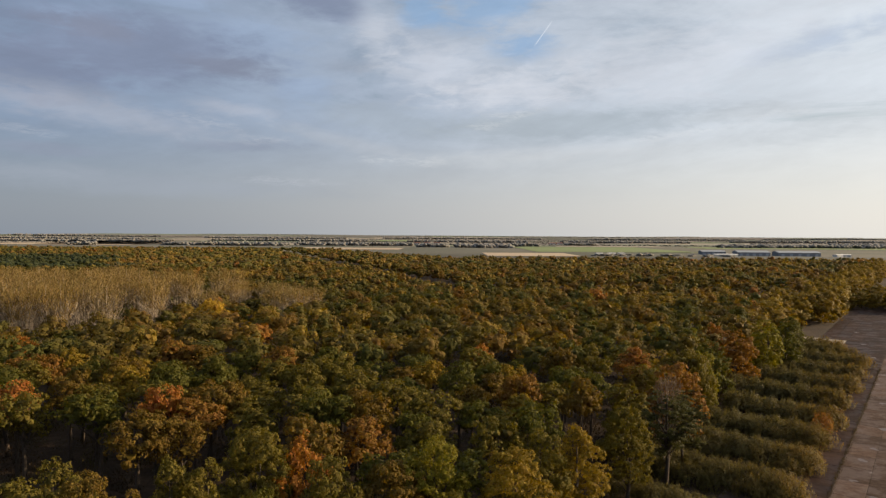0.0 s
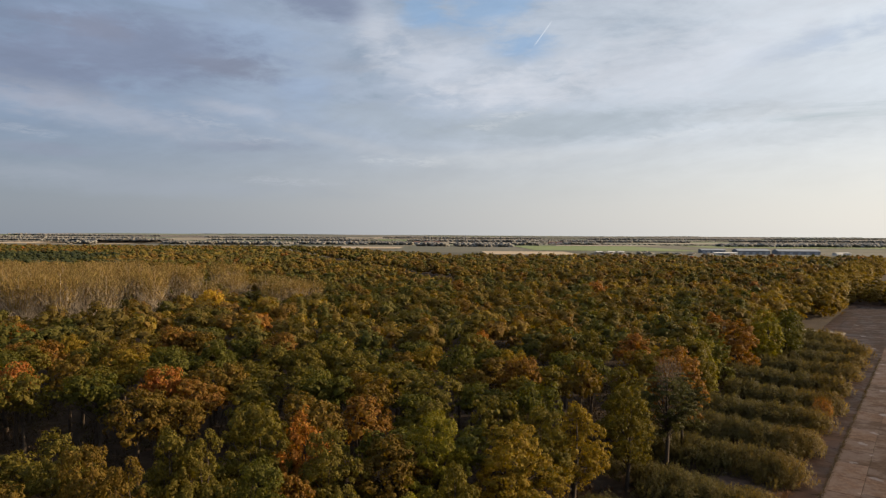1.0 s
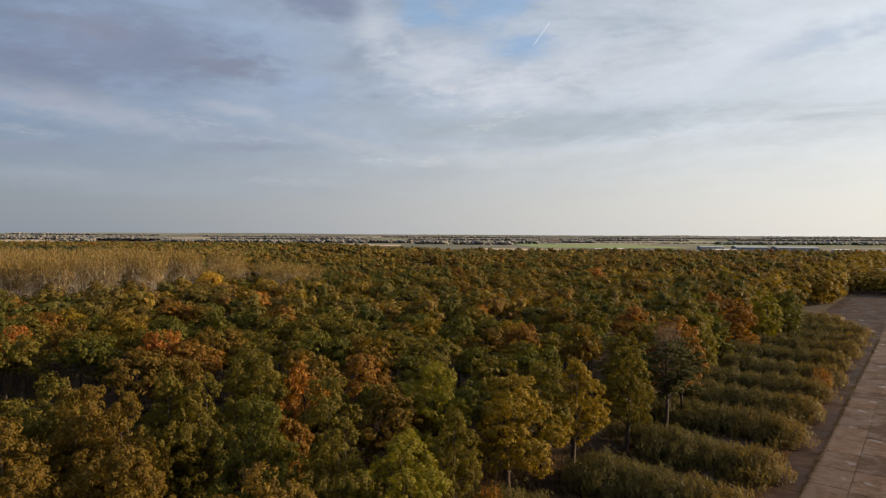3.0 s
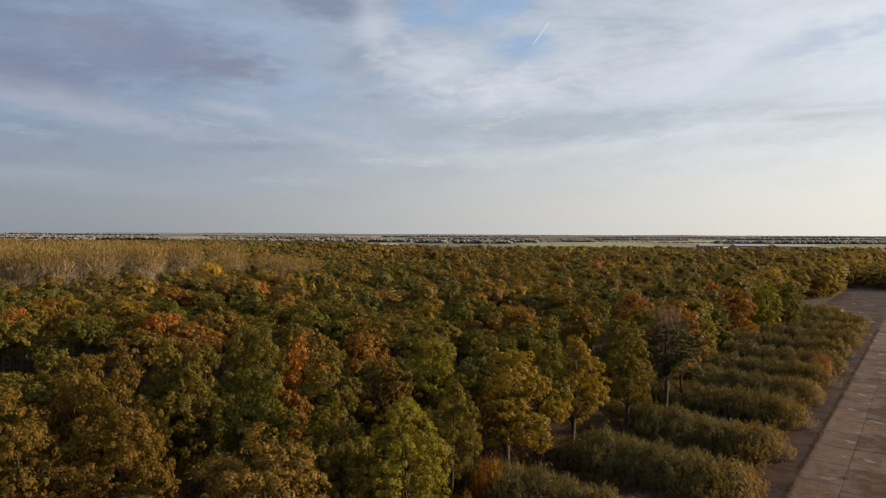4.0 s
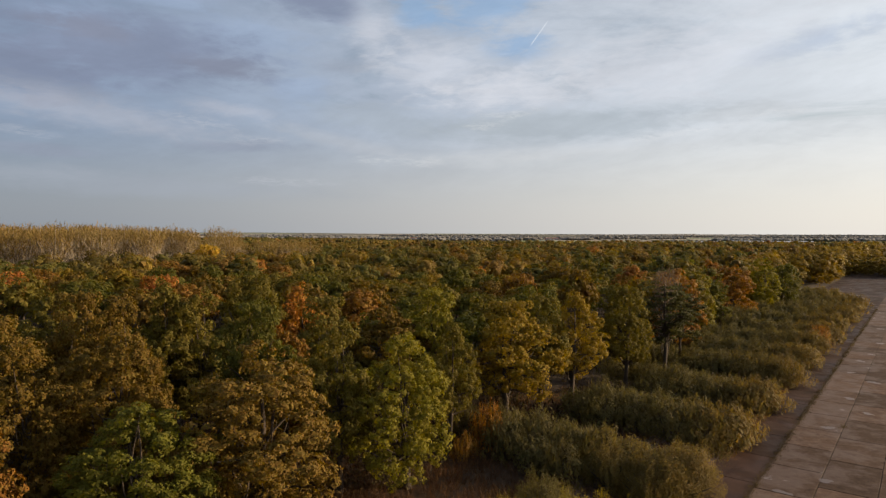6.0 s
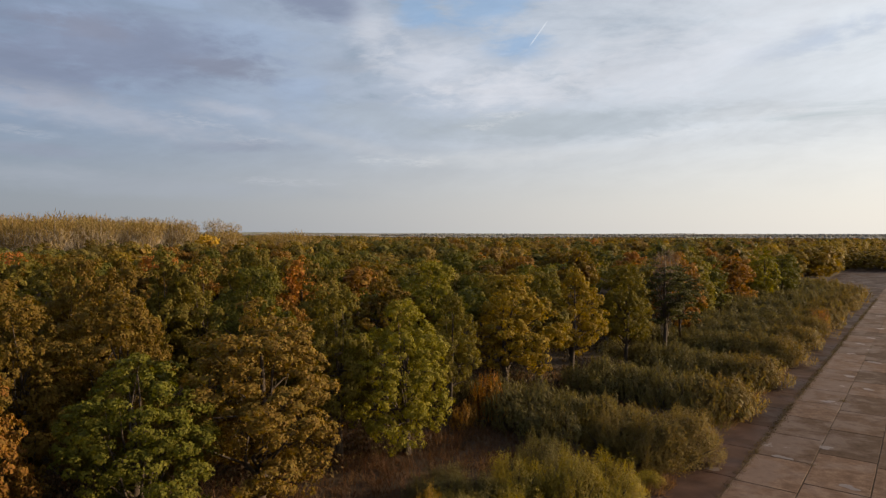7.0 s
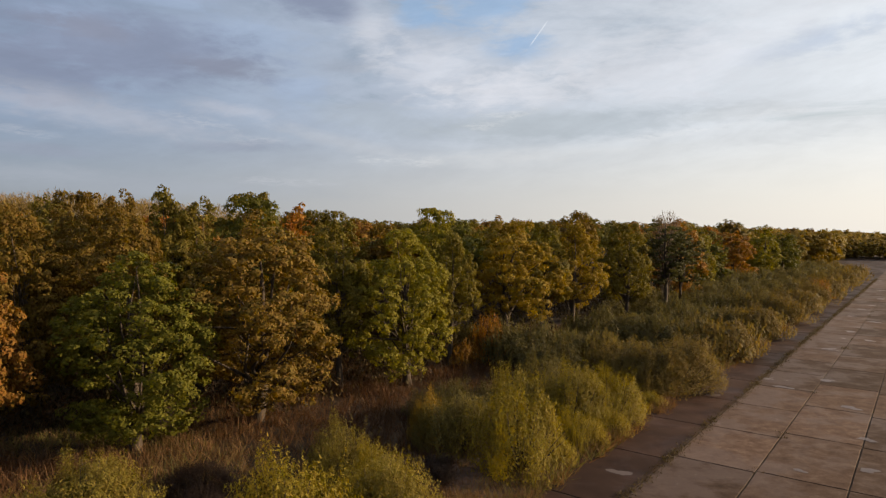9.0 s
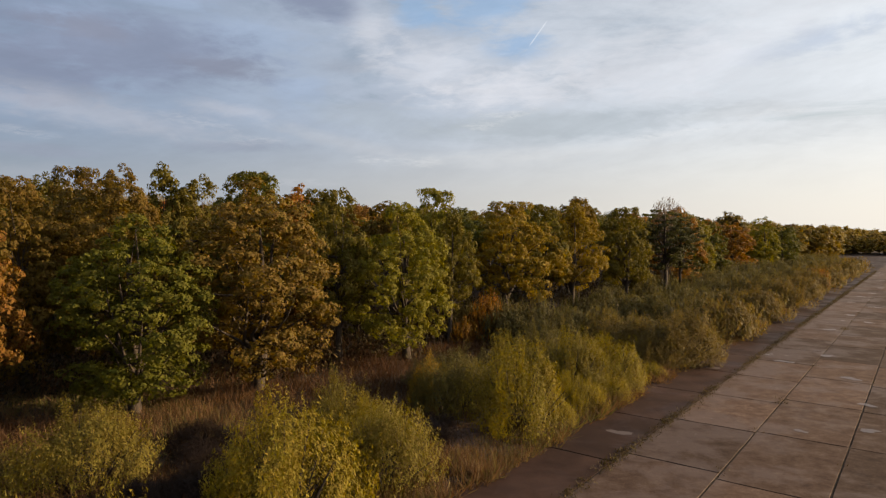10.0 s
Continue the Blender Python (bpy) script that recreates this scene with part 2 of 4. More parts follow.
n.put(sp.inputs[0], p)
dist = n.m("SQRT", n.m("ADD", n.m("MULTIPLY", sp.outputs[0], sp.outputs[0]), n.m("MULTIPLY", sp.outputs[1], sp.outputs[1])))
n.put(b.inputs["Base Color"], n.mix(n.smooth(dist, 600.0, 1200.0), near_col, hazed_far_col))
relief(n, b, f2, 0.9, 0.12)

CONCRETE, n, b, o = material("old_concrete", 0.9, 0.06)
geo = n.add("ShaderNodeNewGeometry")
p = geo.outputs["Position"]
rnd = n.m("FRACT", n.m("ADD", n.add("ShaderNodeObjectInfo").outputs["Random"], geo.outputs["Random Per Island"]))
blot, grain, wet = n.noise(p, 1.3, 10, 0.74, 0.1), n.noise(p, 14, 6, 0.7), n.noise(p, 0.26, 9, 0.68, 0.2)
base = n.ramp(n.m("ADD", n.m("MULTIPLY", blot, 0.7), n.m("MULTIPLY", grain, 0.3)), [(0.38, (0.044, 0.027, 0.020)), (0.47, (0.069, 0.043, 0.031)), (0.53, (0.086, 0.056, 0.041)), (0.62, (0.126, 0.089, 0.069))])
base = hsv(n, base, 0.5, 1.04, n.m("ADD", 0.40, n.m("MULTIPLY", rnd, 0.48)))
sp = n.add("ShaderNodeSeparateXYZ")
n.put(sp.inputs[0], p)
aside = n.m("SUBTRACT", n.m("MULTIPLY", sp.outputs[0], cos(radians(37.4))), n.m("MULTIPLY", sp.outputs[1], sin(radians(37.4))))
wet = n.m("ADD", wet, n.m("MULTIPLY", n.smooth(aside, -3.0, -9.0), 0.06))  # the wet mask rises a little towards the verge
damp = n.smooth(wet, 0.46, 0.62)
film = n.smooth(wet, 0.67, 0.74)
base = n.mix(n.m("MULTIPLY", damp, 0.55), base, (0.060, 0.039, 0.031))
n.put(b.inputs["Base Color"], base)
n.put(b.inputs["Roughness"], n.m("SUBTRACT", n.m("SUBTRACT", 0.88, n.m("MULTIPLY", damp, 0.22)), n.m("MULTIPLY", film, 0.3)))
n.put(b.inputs["Specular IOR Level"], n.m("ADD", n.m("ADD", 0.04, n.m("MULTIPLY", damp, 0.05)), n.m("MULTIPLY", film, 0.3)))
relief(n, b, grain, 0.35, 0.01)

# damp lane by the verge; also the apron's shade, put into its colour
DAMPSHADECONCRETE, n, b, o = material("damp_and_shaded_concrete", 0.8, 0.05)
geo = n.add("ShaderNodeNewGeometry")
p = geo.outputs["Position"]
rnd = n.add("ShaderNodeObjectInfo").outputs["Random"]
blot, grain, wet = n.noise(p, 0.4, 5, 0.6, 0.3), n.noise(p, 12, 6, 0.7), n.noise(p, 0.25, 4, 0.6, 0.5)
base = n.ramp(n.m("ADD", n.m("MULTIPLY", blot, 0.7), n.m("MULTIPLY", grain, 0.3)), [(0.35, (0.014, 0.007, 0.005)), (0.65, (0.041, 0.0225, 0.016))])
n.put(b.inputs["Base Color"], hsv(n, base, 0.5, 1.0, n.m("ADD", 0.58, n.m("MULTIPLY", n.m("FRACT", n.m("ADD", rnd, geo.outputs["Random Per Island"])), 0.45))))
n.put(b.inputs["Roughness"], n.m("SUBTRACT", 0.82, n.m("MULTIPLY", n.smooth(wet, 0.42, 0.6), 0.3)))
relief(n, b, grain, 0.3, 0.01)

WATER, n, b, o = material("shallow_water", 0.42, 0.1)
b.inputs["Base Color"].default_value = (0.06, 0.045, 0.04, 1)
relief(n, b, n.noise(n.add("ShaderNodeNewGeometry").outputs["Position"], 2.0, 3), 0.05, 0.01)


def plain(name, colour, rough=0.9, grain_scale=0.02, amount=0.35):
    mat, n, b, o = material(name, rough, 0.2)
    f = n.noise(n.add("ShaderNodeTexCoord").outputs["Object"], grain_scale, 5, 0.65)
    n.put(b.inputs["Base Color"], hsv(n, n.mix(0.0, colour, colour), 0.5, 1.0, n.m("ADD", 1 - amount / 2, n.m("MULTIPLY", f, amount))))
    return mat


STUBBLE, PASTURE = plain("stubble_field", (0.27, 0.205, 0.135)), plain("green_field", (0.105, 0.130, 0.045))
CLADDING, SHEETROOF = plain("grey_cladding", (0.14, 0.15, 0.17), 0.9, 0.3, 0.1), plain("grey_blue_sheet_roof", (0.175, 0.19, 0.21), 0.9, 0.2, 0.15)
WHITEPAINT, DARKDOOR = plain("white_paint", (0.48, 0.46, 0.43), 0.8, 0.5, 0.1), plain("dark_door", (0.22, 0.24, 0.27), 0.5, 0.5, 0.1)
BRICKWALL, TILEROOF = plain("red_brick", (0.27, 0.13, 0.09), 0.85, 0.5, 0.2), plain("brown_roof_tiles", (0.16, 0.09, 0.07), 0.8, 0.5, 0.2)
GRAVEL = plain("stony_track", (0.17, 0.14, 0.11), 0.95, 0.8, 0.6)
MOSS = leaf_material("joint_weeds", [(0.0, (0.040, 0.028, 0.012)), (0.5, (0.075, 0.055, 0.020)), (1.0, (0.12, 0.085, 0.032))], 0.2)
GRASS = leaf_material("dead_grass", [(0.0, (0.042, 0.021, 0.011)), (0.5, (0.080, 0.041, 0.018)), (0.85, (0.15, 0.090, 0.040)), (1.0, (0.10, 0.09, 0.026))], 0.3)


# ---- mesh helpers ----
def mesh_from(name, verts, faces, mat=None, tint=None, smooth=False):
    """verts: n x 3; faces: m x 4 or m x 3 indices."""
    verts, faces = np.asarray(verts, dtype=np.float32), np.asarray(faces, dtype=np.int32)
    me = bpy.data.meshes.new(name)
    k = faces.shape[1]
    me.vertices.add(len(verts))
    me.vertices.foreach_set("co", verts.ravel())
    me.loops.add(faces.size)
    me.loops.foreach_set("vertex_index", faces.ravel())
    me.polygons.add(len(faces))
    me.polygons.foreach_set("loop_start", np.arange(0, faces.size, k, dtype=np.int32))
    me.polygons.foreach_set("use_smooth", np.full(len(faces), smooth))
    if tint is not None:
        me.attributes.new("tint", "FLOAT", "POINT").data.foreach_set("value", np.asarray(tint, dtype=np.float32))
    me.update(calc_edges=True)
    if mat:
        me.materials.append(mat)
    return me


def part(name, bm, mat, parent, label=""):
    """A bmesh or a finished mesh as one part under a thing or a part."""
    if isinstance(bm, bmesh.types.BMesh):
        me = bpy.data.meshes.new(name)
        bm.to_mesh(me)
        bm.free()
        me.materials.append(mat)
    else:
        me = bm
    ob = new(name, me)
    ob.parent = parent
    return tagged(ob, label)


def boxes(*items):
    """A bmesh of boxes, each (x0, y0, z0, x1, y1, z1), with a small bevel left out."""
    bm = bmesh.new()
    for x0, y0, z0, x1, y1, z1 in items:
        bmesh.ops.create_cube(bm, size=1, matrix=Matrix.Translation(((x0 + x1) / 2, (y0 + y1) / 2, (z0 + z1) / 2)) @ Matrix.Diagonal((x1 - x0, y1 - y0, z1 - z0, 1)))
    return bm


def unit(v):
    return v / np.maximum(np.linalg.norm(v, axis=-1, keepdims=True), 1e-9)


def sprigs_at(rng, pos, normal, length, width, up=None):
    """Small three-cornered leaf sprigs at pos, facing normal. Returns verts, faces."""
    n = len(pos)
    axis = rng.normal(size=(n, 3)) if up is None else up
    a = unit(np.cross(normal, np.cross(axis, normal) + 1e-6))
    s = unit(np.cross(a, normal))
    L, W = length[:, None], width[:, None]
    j = rng.uniform(-0.3, 0.3, size=(n, 1))
    v = np.stack([pos - a * L * 0.4 - s * W * (0.5 + j), pos - a * L * 0.4 + s * W * (0.5 - j), pos + a * L * 0.6 - normal * L * 0.12], axis=1)
    return v.reshape(-1, 3), np.arange(3 * n).reshape(n, 3)


def tube(points, radii, sides=6):
    """A bent tapered tube, as verts and quads."""
    P = np.asarray(points, dtype=float)
    R = np.asarray(radii, dtype=float)
    T = unit(np.gradient(P, axis=0))
    ref = np.where(np.abs(T[:, 2:3]) > 0.8, np.array([[1.0, 0, 0]]), np.array([[0, 0, 1.0]]))
    A = unit(np.cross(T, ref))
    B = np.cross(T, A)
    th = np.arange(sides) * 2 * pi / sides
    V = P[:, None] + R[:, None, None] * (A[:, None] * np.cos(th)[None, :, None] + B[:, None] * np.sin(th)[None, :, None])
    q = []
    for i in range(len(P) - 1):
        for k in range(sides):
            q.append((i * sides + k, i * sides + (k + 1) % sides, (i + 1) * sides + (k + 1) % sides, (i + 1) * sides + k))
    return V.reshape(-1, 3), np.array(q)


def joined(pieces):
    V, F, k = [], [], 0
    for v, f in pieces:
        V.append(v)
        F.append(f + k)
        k += len(v)
    return np.concatenate(V), np.concatenate(F)


# ---- trees ----
def crown_clumps(rng, height, radius, base, count, shape, big=0.36):
    """Centres and sizes of a crown's billows; shape: how far up its widest place lies; big: a billow's size against the crown's."""
    out = []
    lobes = [(rng.uniform(0, 2 * pi), rng.uniform(0.6, 1.4)) for _ in range(3)]
    gap = 1.3
    while len(out) < count:
        h = rng.uniform(0, 1) ** 0.85
        q = radius * big * rng.uniform(0.72, 1.22)
        wide = 0.74 + 0.26 * sin(pi * h / shape / 2) if h < shape else sqrt(max(0, 1 - ((h - shape) / (1.0 - shape)) ** 2))
        th = rng.uniform(0, 2 * pi)
        lobe = 1 + 0.15 * sum(s * cos(th - a) ** 3 for a, s in lobes)
        r = max(0.0, radius * wide * lobe - q * 0.75) * (rng.uniform(0.85, 1.0) if rng.uniform() < 0.85 else rng.uniform(0.2, 0.8))
        low, top = base + q * 0.6, height - q * 0.85 + rng.uniform(-0.3, 0.2)
        x, y, z = r * cos(th), r * sin(th), low + (top - low) * h
        if any((x - o[0]) ** 2 + (y - o[1]) ** 2 + (z - o[2]) ** 2 < (0.9 * gap * q) ** 2 for o in out):
            gap *= 0.98
            continue
        out.append((x, y, z, q))
    return np.array(out)


def crown_tufts(rng, billows, count, size, squat):
    """Leafy tufts on the outside of the joined billows: centre, radius and outward way of each."""
    pick = rng.choice(len(billows), size=count * 6, p=billows[:, 3] ** 2 / np.sum(billows[:, 3] ** 2))
    c = billows[pick]
    d = unit(rng.normal(size=(len(c), 3)) + np.array([0, 0, 0.25]))
    pos = c[:, :3] + d * (c[:, 3] * rng.uniform(0.58, 0.98, len(c)))[:, None] * np.array([1.1, 1.1, squat])
    ok = np.ones(len(c), dtype=bool)
    for k, (x, y, z, q) in enumerate(billows):
        ok &= (np.sum((pos - np.array([x, y, z])) ** 2, axis=1) > (0.72 * q) ** 2) | (pick == k)
    pos, d = pos[ok][:count], d[ok][:count]
    heart = np.array([0, 0, np.mean(billows[:, 2]) - 1.5])
    d = unit(d + 0.9 * unit(pos - heart))
    return pos, size * rng.uniform(0.65, 1.35, len(pos)), d


def crown_leaves(rng, billows, count, tuft, per, size, flat=0.8, jitter=0.32, swell=0.35, squat=0.92):
    """count tufts of radius tuft, each with per leaves of the given size on its upper and outer side."""
    P, Q, D = crown_tufts(rng, billows, count, tuft, squat)
    P, Q, D = np.repeat(P, per, axis=0), np.repeat(Q, per), np.repeat(D, per, axis=0)
    n = len(P)
    d = unit(rng.normal(size=(n, 3)) + 0.5 * D + np.array([0, 0, 0.4]))
    pos = P + d * (Q * rng.uniform(0.3, 1.0, n) ** 0.4)[:, None] * np.array([1.1, 1.1, flat])
    nrm = unit(d + swell * D + rng.normal(size=d.shape) * jitter)
    L = size * rng.uniform(0.6, 1.4, n)
    return sprigs_at(rng, pos, nrm, L, L * rng.uniform(0.65, 1.0, n))


def ball():
    bm = bmesh.new()
    bmesh.ops.create_icosphere(bm, subdivisions=1, radius=1.0)
    v, f = np.array([p.co[:] for p in bm.verts]), np.array([[p.index for p in q.verts] for q in bm.faces])
    bm.free()
    return v, f


SOLIDLUMP = ball()


def inner_mass(rng, billows, share=0.46, uneven=0.22):
    """Solid lumps inside a crown's billows, added to block light and darken its gaps."""
    v, f = SOLIDLUMP
    return joined([(v * (q * share * rng.uniform(1 - uneven, 1 + uneven, (len(v), 1))) * np.array([1.1, 1.1, 0.72]) + np.array([x, y, z]), f) for x, y, z, q in billows])


def limbs_to(rng, clumps, height, base, thick, count):
    pieces = []
    for i in rng.permutation(len(clumps))[:count]:
        x, y, z, _ = clumps[i]
        z0 = min(z - 0.4, rng.uniform(base * 0.75, base + (height - base) * 0.5))
        if z0 < base * 0.5:
            z0 = base * 0.7
        P = [(0, 0, z0), (x * 0.3 + rng.normal() * 0.15, y * 0.3 + rng.normal() * 0.15, z0 + (z - z0) * 0.28), (x * 0.7 + rng.normal() * 0.25, y * 0.7 + rng.normal() * 0.25, z0 + (z - z0) * 0.68), (x, y, z)]
        t = thick * rng.uniform(0.28, 0.5)
        pieces.append(tube(P, [t, t * 0.7, t * 0.4, t * 0.12], 5))
    return joined(pieces)


def make_tree(name, seed, height, radius, base, clump_count, leafy, limb_count, shape=0.45, big=0.36, split=0, solid=False):
    """An oak: trunk with its finer boughs, the stoutest limbs by themselves (split of them), and the leafy crown."""
    rng = np.random.default_rng(seed)
    root = new(name)
    c = crown_clumps(rng, height, radius, base, clump_count, shape, big)
    t = height * 0.019 + 0.05
    bend = np.cumsum(rng.normal(size=(6, 2)) * 0.16, axis=0)
    bend[0] = 0
    hz = np.linspace(-0.15, height * 0.8, 6)
    pieces = [tube(np.column_stack([bend * 0.8, hz]), t * np.array([1.35, 1.0, 0.85, 0.65, 0.4, 0.12]), 8)]
    pieces.append(limbs_to(rng, c, height, base, t, limb_count - split))
    trunk = part("trunk", mesh_from("trunk", *joined(pieces), BARK, smooth=True), None, root)
    for k in range(split):
        part("limb", mesh_from("limb", *limbs_to(rng, c, height, base, t * 0.95, 1), BARK, smooth=True), None, trunk)
    v, f = crown_leaves(rng, c, *leafy)
    if solid:
        v, f = joined([(v, f), inner_mass(rng, c, 0.42, 0.25)])
    part("crown", mesh_from("crown", v, f, LEAF), None, root)
    return root


def tint_tree(root, colour):
    for ch in root.children:
        if ch.name.split(".")[0] in ("crown",):
            ch.color = (*colour, 1)


def hide_away(roots):
    for r in roots:
        for ob in (r, *r.children_recursive):
            bpy.data.objects.remove(ob, do_unlink=True)


def placed(proto, x, y, turn, wide, tall, colour, label, category, group, z=0.0):
    ob = copy_thing(proto, pose(x, y, z, 0, 0, turn) @ Matrix.Diagonal((wide, wide, tall, 1)))
    tint_tree(ob, colour)
    return tagged(ob, label, category, group)


# ---- the runway's own directions: u along it, v across it ----
RWY = radians(37.4)
US, UC = sin(RWY), cos(RWY)


def rw(u, v):
    return u * US + v * UC, u * UC - v * US


def uv(x, y):
    return x * US + y * UC, x * UC - y * US


# ---- ground ----
rings = np.concatenate([np.linspace(0, 60, 16), np.geomspace(70, 4950, 60)])
seg = 120
GV, GF = [], []
for i, r in enumerate(rings):
    for k in range(seg):
        a = 2 * pi * k / seg
        x, y = r * sin(a), r * cos(a)
        rise = max(0.0, (r - 2600) / 2300)
        z = -0.10 + 20.5 * min(1, rise) ** 1.3 * (0.82 + 0.42 * noise.noise((x * 0.0011, y * 0.0011, 3.1)))
        GV.append((x, y, z))
for i in range(len(rings) - 1):
    for k in range(seg):
        k2 = (k + 1) % seg
        GF.append((i * seg + k, (i + 1) * seg + k, (i + 1) * seg + k2, i * seg + k2))
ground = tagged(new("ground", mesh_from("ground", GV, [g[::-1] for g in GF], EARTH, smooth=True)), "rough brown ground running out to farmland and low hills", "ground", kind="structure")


def ground_z(x, y):
    r = sqrt(x * x + y * y)
    rise = max(0.0, (r - 2600) / 2300)
    return -0.10 + 20.5 * min(1, rise) ** 1.3 * (0.82 + 0.42 * noise.noise((x * 0.0011, y * 0.0011, 3.1)))


# ---- tree kinds ----
# leafy: how many tufts, their radius, leaves in each, a leaf's size
oaks = [make_tree("oak_tree", 11 + i, 12.0, 3.7 + 0.25 * (i % 3), (5.4, 5.8, 5.2, 6.0, 5.5)[i], 18, (260, 0.46, 38, 0.23), 18, (0.36, 0.42, 0.34, 0.40, 0.36)[i], 0.34, 6) for i in range(5)]
edgers = [make_tree("oak_tree", 51 + i, 12.0, 4.2, (1.2, 0.8, 1.2, 1.0)[i], 62, (800, 0.38, 44, 0.155), 34, (0.36, 0.34, 0.38, 0.42)[i], 0.24, 8) for i in range(4)]
stemmed = [make_tree("oak_tree", 58 + i, 12.0, 4.2, (2.6, 3.1)[i], 34, (420, 0.44, 50, 0.18), 28, (0.36, 0.40)[i], 0.28, 8) for i in range(2)]
leafy_oaks = [make_tree("oak_tree", 65 + i, 12.0, 4.2, (-0.2, 0.4, 0.0)[i], 34, (330, 0.55, 34, 0.28), 12, 0.40, 0.32) for i in range(3)]
mids = [make_tree("oak_tree", 31 + i, 12.0, 3.55 + 0.2 * (i % 3), (6.6, 7.0, 6.3, 6.8, 7.2, 6.5)[i], 12, (120, 0.58, 28, 0.29), 6, (0.40, 0.44, 0.36, 0.42, 0.40, 0.35)[i], 0.38, solid=True) for i in range(6)]

tree_spots = []  # x, y of every tree placed so far


def far_enough(x, y, gap):
    return all((x - a) ** 2 + (y - c) ** 2 > gap * gap for a, c in tree_spots)


SHADE = {GREEN: "green", LIME: "yellow-green", OLIVE: "olive-green", GOLD: "golden yellow", ORANGE: "bright orange", RUSSET: "russet", FRESH: "fresh green", SUNNY: "bright yellow", AMBER: "amber-orange", COPPER: "copper-orange", REDDISH: "orange-red", BROWN: "brown-gold", FLAME: "vivid orange-red", TAWNY: "tawny brown-gold"}
# trees along the edge of the wood: x, y, height, crown's half width, colour
EDGE = [
    (-15.3, 31.5, 10.5, 4.0, FRESH), (-10.7, 36.5, 12.4, 4.9, TAWNY), (-20.5, 27.0, 10.8, 3.2, AMBER), (-2.5, 45.6, 11.7, 3.9, LIME),
    (6.3, 60.3, 12.7, 4.5, GOLD), (13.8, 67.8, 12.8, 3.7, GOLD), (21.6, 74.5, 12.8, 3.6, OLIVE), (35.4, 97.0, 14.2, 4.5, COPPER),
    (53.0, 127.0, 12.0, 4.2, GREEN), (64.5, 141.0, 12.5, 5.2, COPPER), (61.5, 145.5, 13.6, 3.2, REDDISH), (75.0, 148.5, 13.2, 4.8, LIME), (83.5, 156.0, 12.2, 4.5, GREEN),
    (-7.2, 44.5, 12.6, 3.3, OLIVE), (-0.6, 59.6, 13.9, 3.8, LIME), (26.0, 90.0, 12.5, 3.8, OLIVE), (45.0, 115.0, 12.2, 4.0, OLIVE), (30.0, 101.0, 12.0, 3.6, BROWN), (-30.0, 42.0, 13.4, 3.9, BROWN), (-23.0, 45.0, 14.3, 3.4, BROWN), (-13.4, 46.2, 14.1, 3.5, GREEN), (-32.0, 52.0, 14.3, 3.9, OLIVE), (-10.5, 55.5, 13.5, 3.6, OLIVE), (0.6, 53.0, 11.5, 2.6, OLIVE), (47.5, 118.0, 12.0, 3.6, LIME),
    (94.0, 173.0, 11.5, 3.6, GREEN), (-19.6, 38.6, 13.3, 3.8, BROWN), (-24.0, 36.6, 12.7, 3.6, BROWN), (-27.5, 47.5, 14.6, 3.3, BROWN), (-22.6, 50.8, 15.0, 3.4, OLIVE), (-17.2, 57.0, 15.2, 4.0, OLIVE), (-19.8, 51.8, 14.2, 3.9, OLIVE), (10.3, 66.0, 12.7, 3.4, OLIVE),
]
for i, (x, y, h, r, c) in enumerate(EDGE):
    placed(stemmed[i % 2] if c == AMBER or 41.5 < y < 80 and i != 3 else edgers[i % 4] if y < 80 else leafy_oaks[i % 3], x, y, 61 * i, r / 4.3, (h - 0.4) / 12.0, c, SHADE[c] + " oak in autumn leaf at the edge of the wood", "tree", "trees of the wood")
    tree_spots.append((x, y))
# single trees that stand out by their colour further in
MARKED = [
    (-35.6, 80.7, 13.8, 3.2, FLAME), (-56.0, 81.8, 13.4, 3.6, FLAME), (-13.4, 60.0, 13.4, 3.3, ORANGE),
    (6.4, 116.4, 12.6, 3.0, ORANGE), (33.6, 112.0, 12.8, 3.8, REDDISH), (-84.0, 124.0, 12.5, 4.0, ORANGE), (11.0, 100.0, 12.6, 3.2, GOLD), (-13.0, 51.9, 11.0, 2.4, RUSSET), (-60.0, 163.0, 16.4, 4.4, SUNNY),
]
for i, (x, y, h, r, c) in enumerate(MARKED):
    placed(leafy_oaks[i % 3] if y < 70 else mids[i % 6], x, y, 47 * i, r / 4.2, h / 12.0, c, SHADE[c] + " tree standing out among the greener oaks", "tree", "trees of the wood")
    tree_spots.append((x, y))


def in_wood(x, y):
    """Where the closed wood stands."""
    u, v = uv(x, y)
    if u > 238:
        return v < min(-29.5, -39 + (u - 238) * 0.3) - 1.5 * noise.noise((u * 0.06, 1.0, 0))
    if 220 < u:
        return v < -41
    if y < 40:
        return v < -37 and x < -14
    return v < -33 - 2.5 * noise.noise((u * 0.05, 5.0, 0))


def in_grove(x, y):
    """Where the bare poplars stand."""
    return -190 < x < -40 and (x < -95 or noise.noise((x * 0.09, y * 0.09, 6)) > -0.05) and 140 + max(0, x + 92) * 0.9 < y < 232 - max(0, x + 80) * 0.6


def in_ride(x, y):
    if x < 4:
        d = (y - 285) * cos(1.19) + (x - 4) * sin(1.19)
    else:
        d = y - 285 + (x - 4) * 0.10
    return abs(d) < 11 and -230 < x < 150


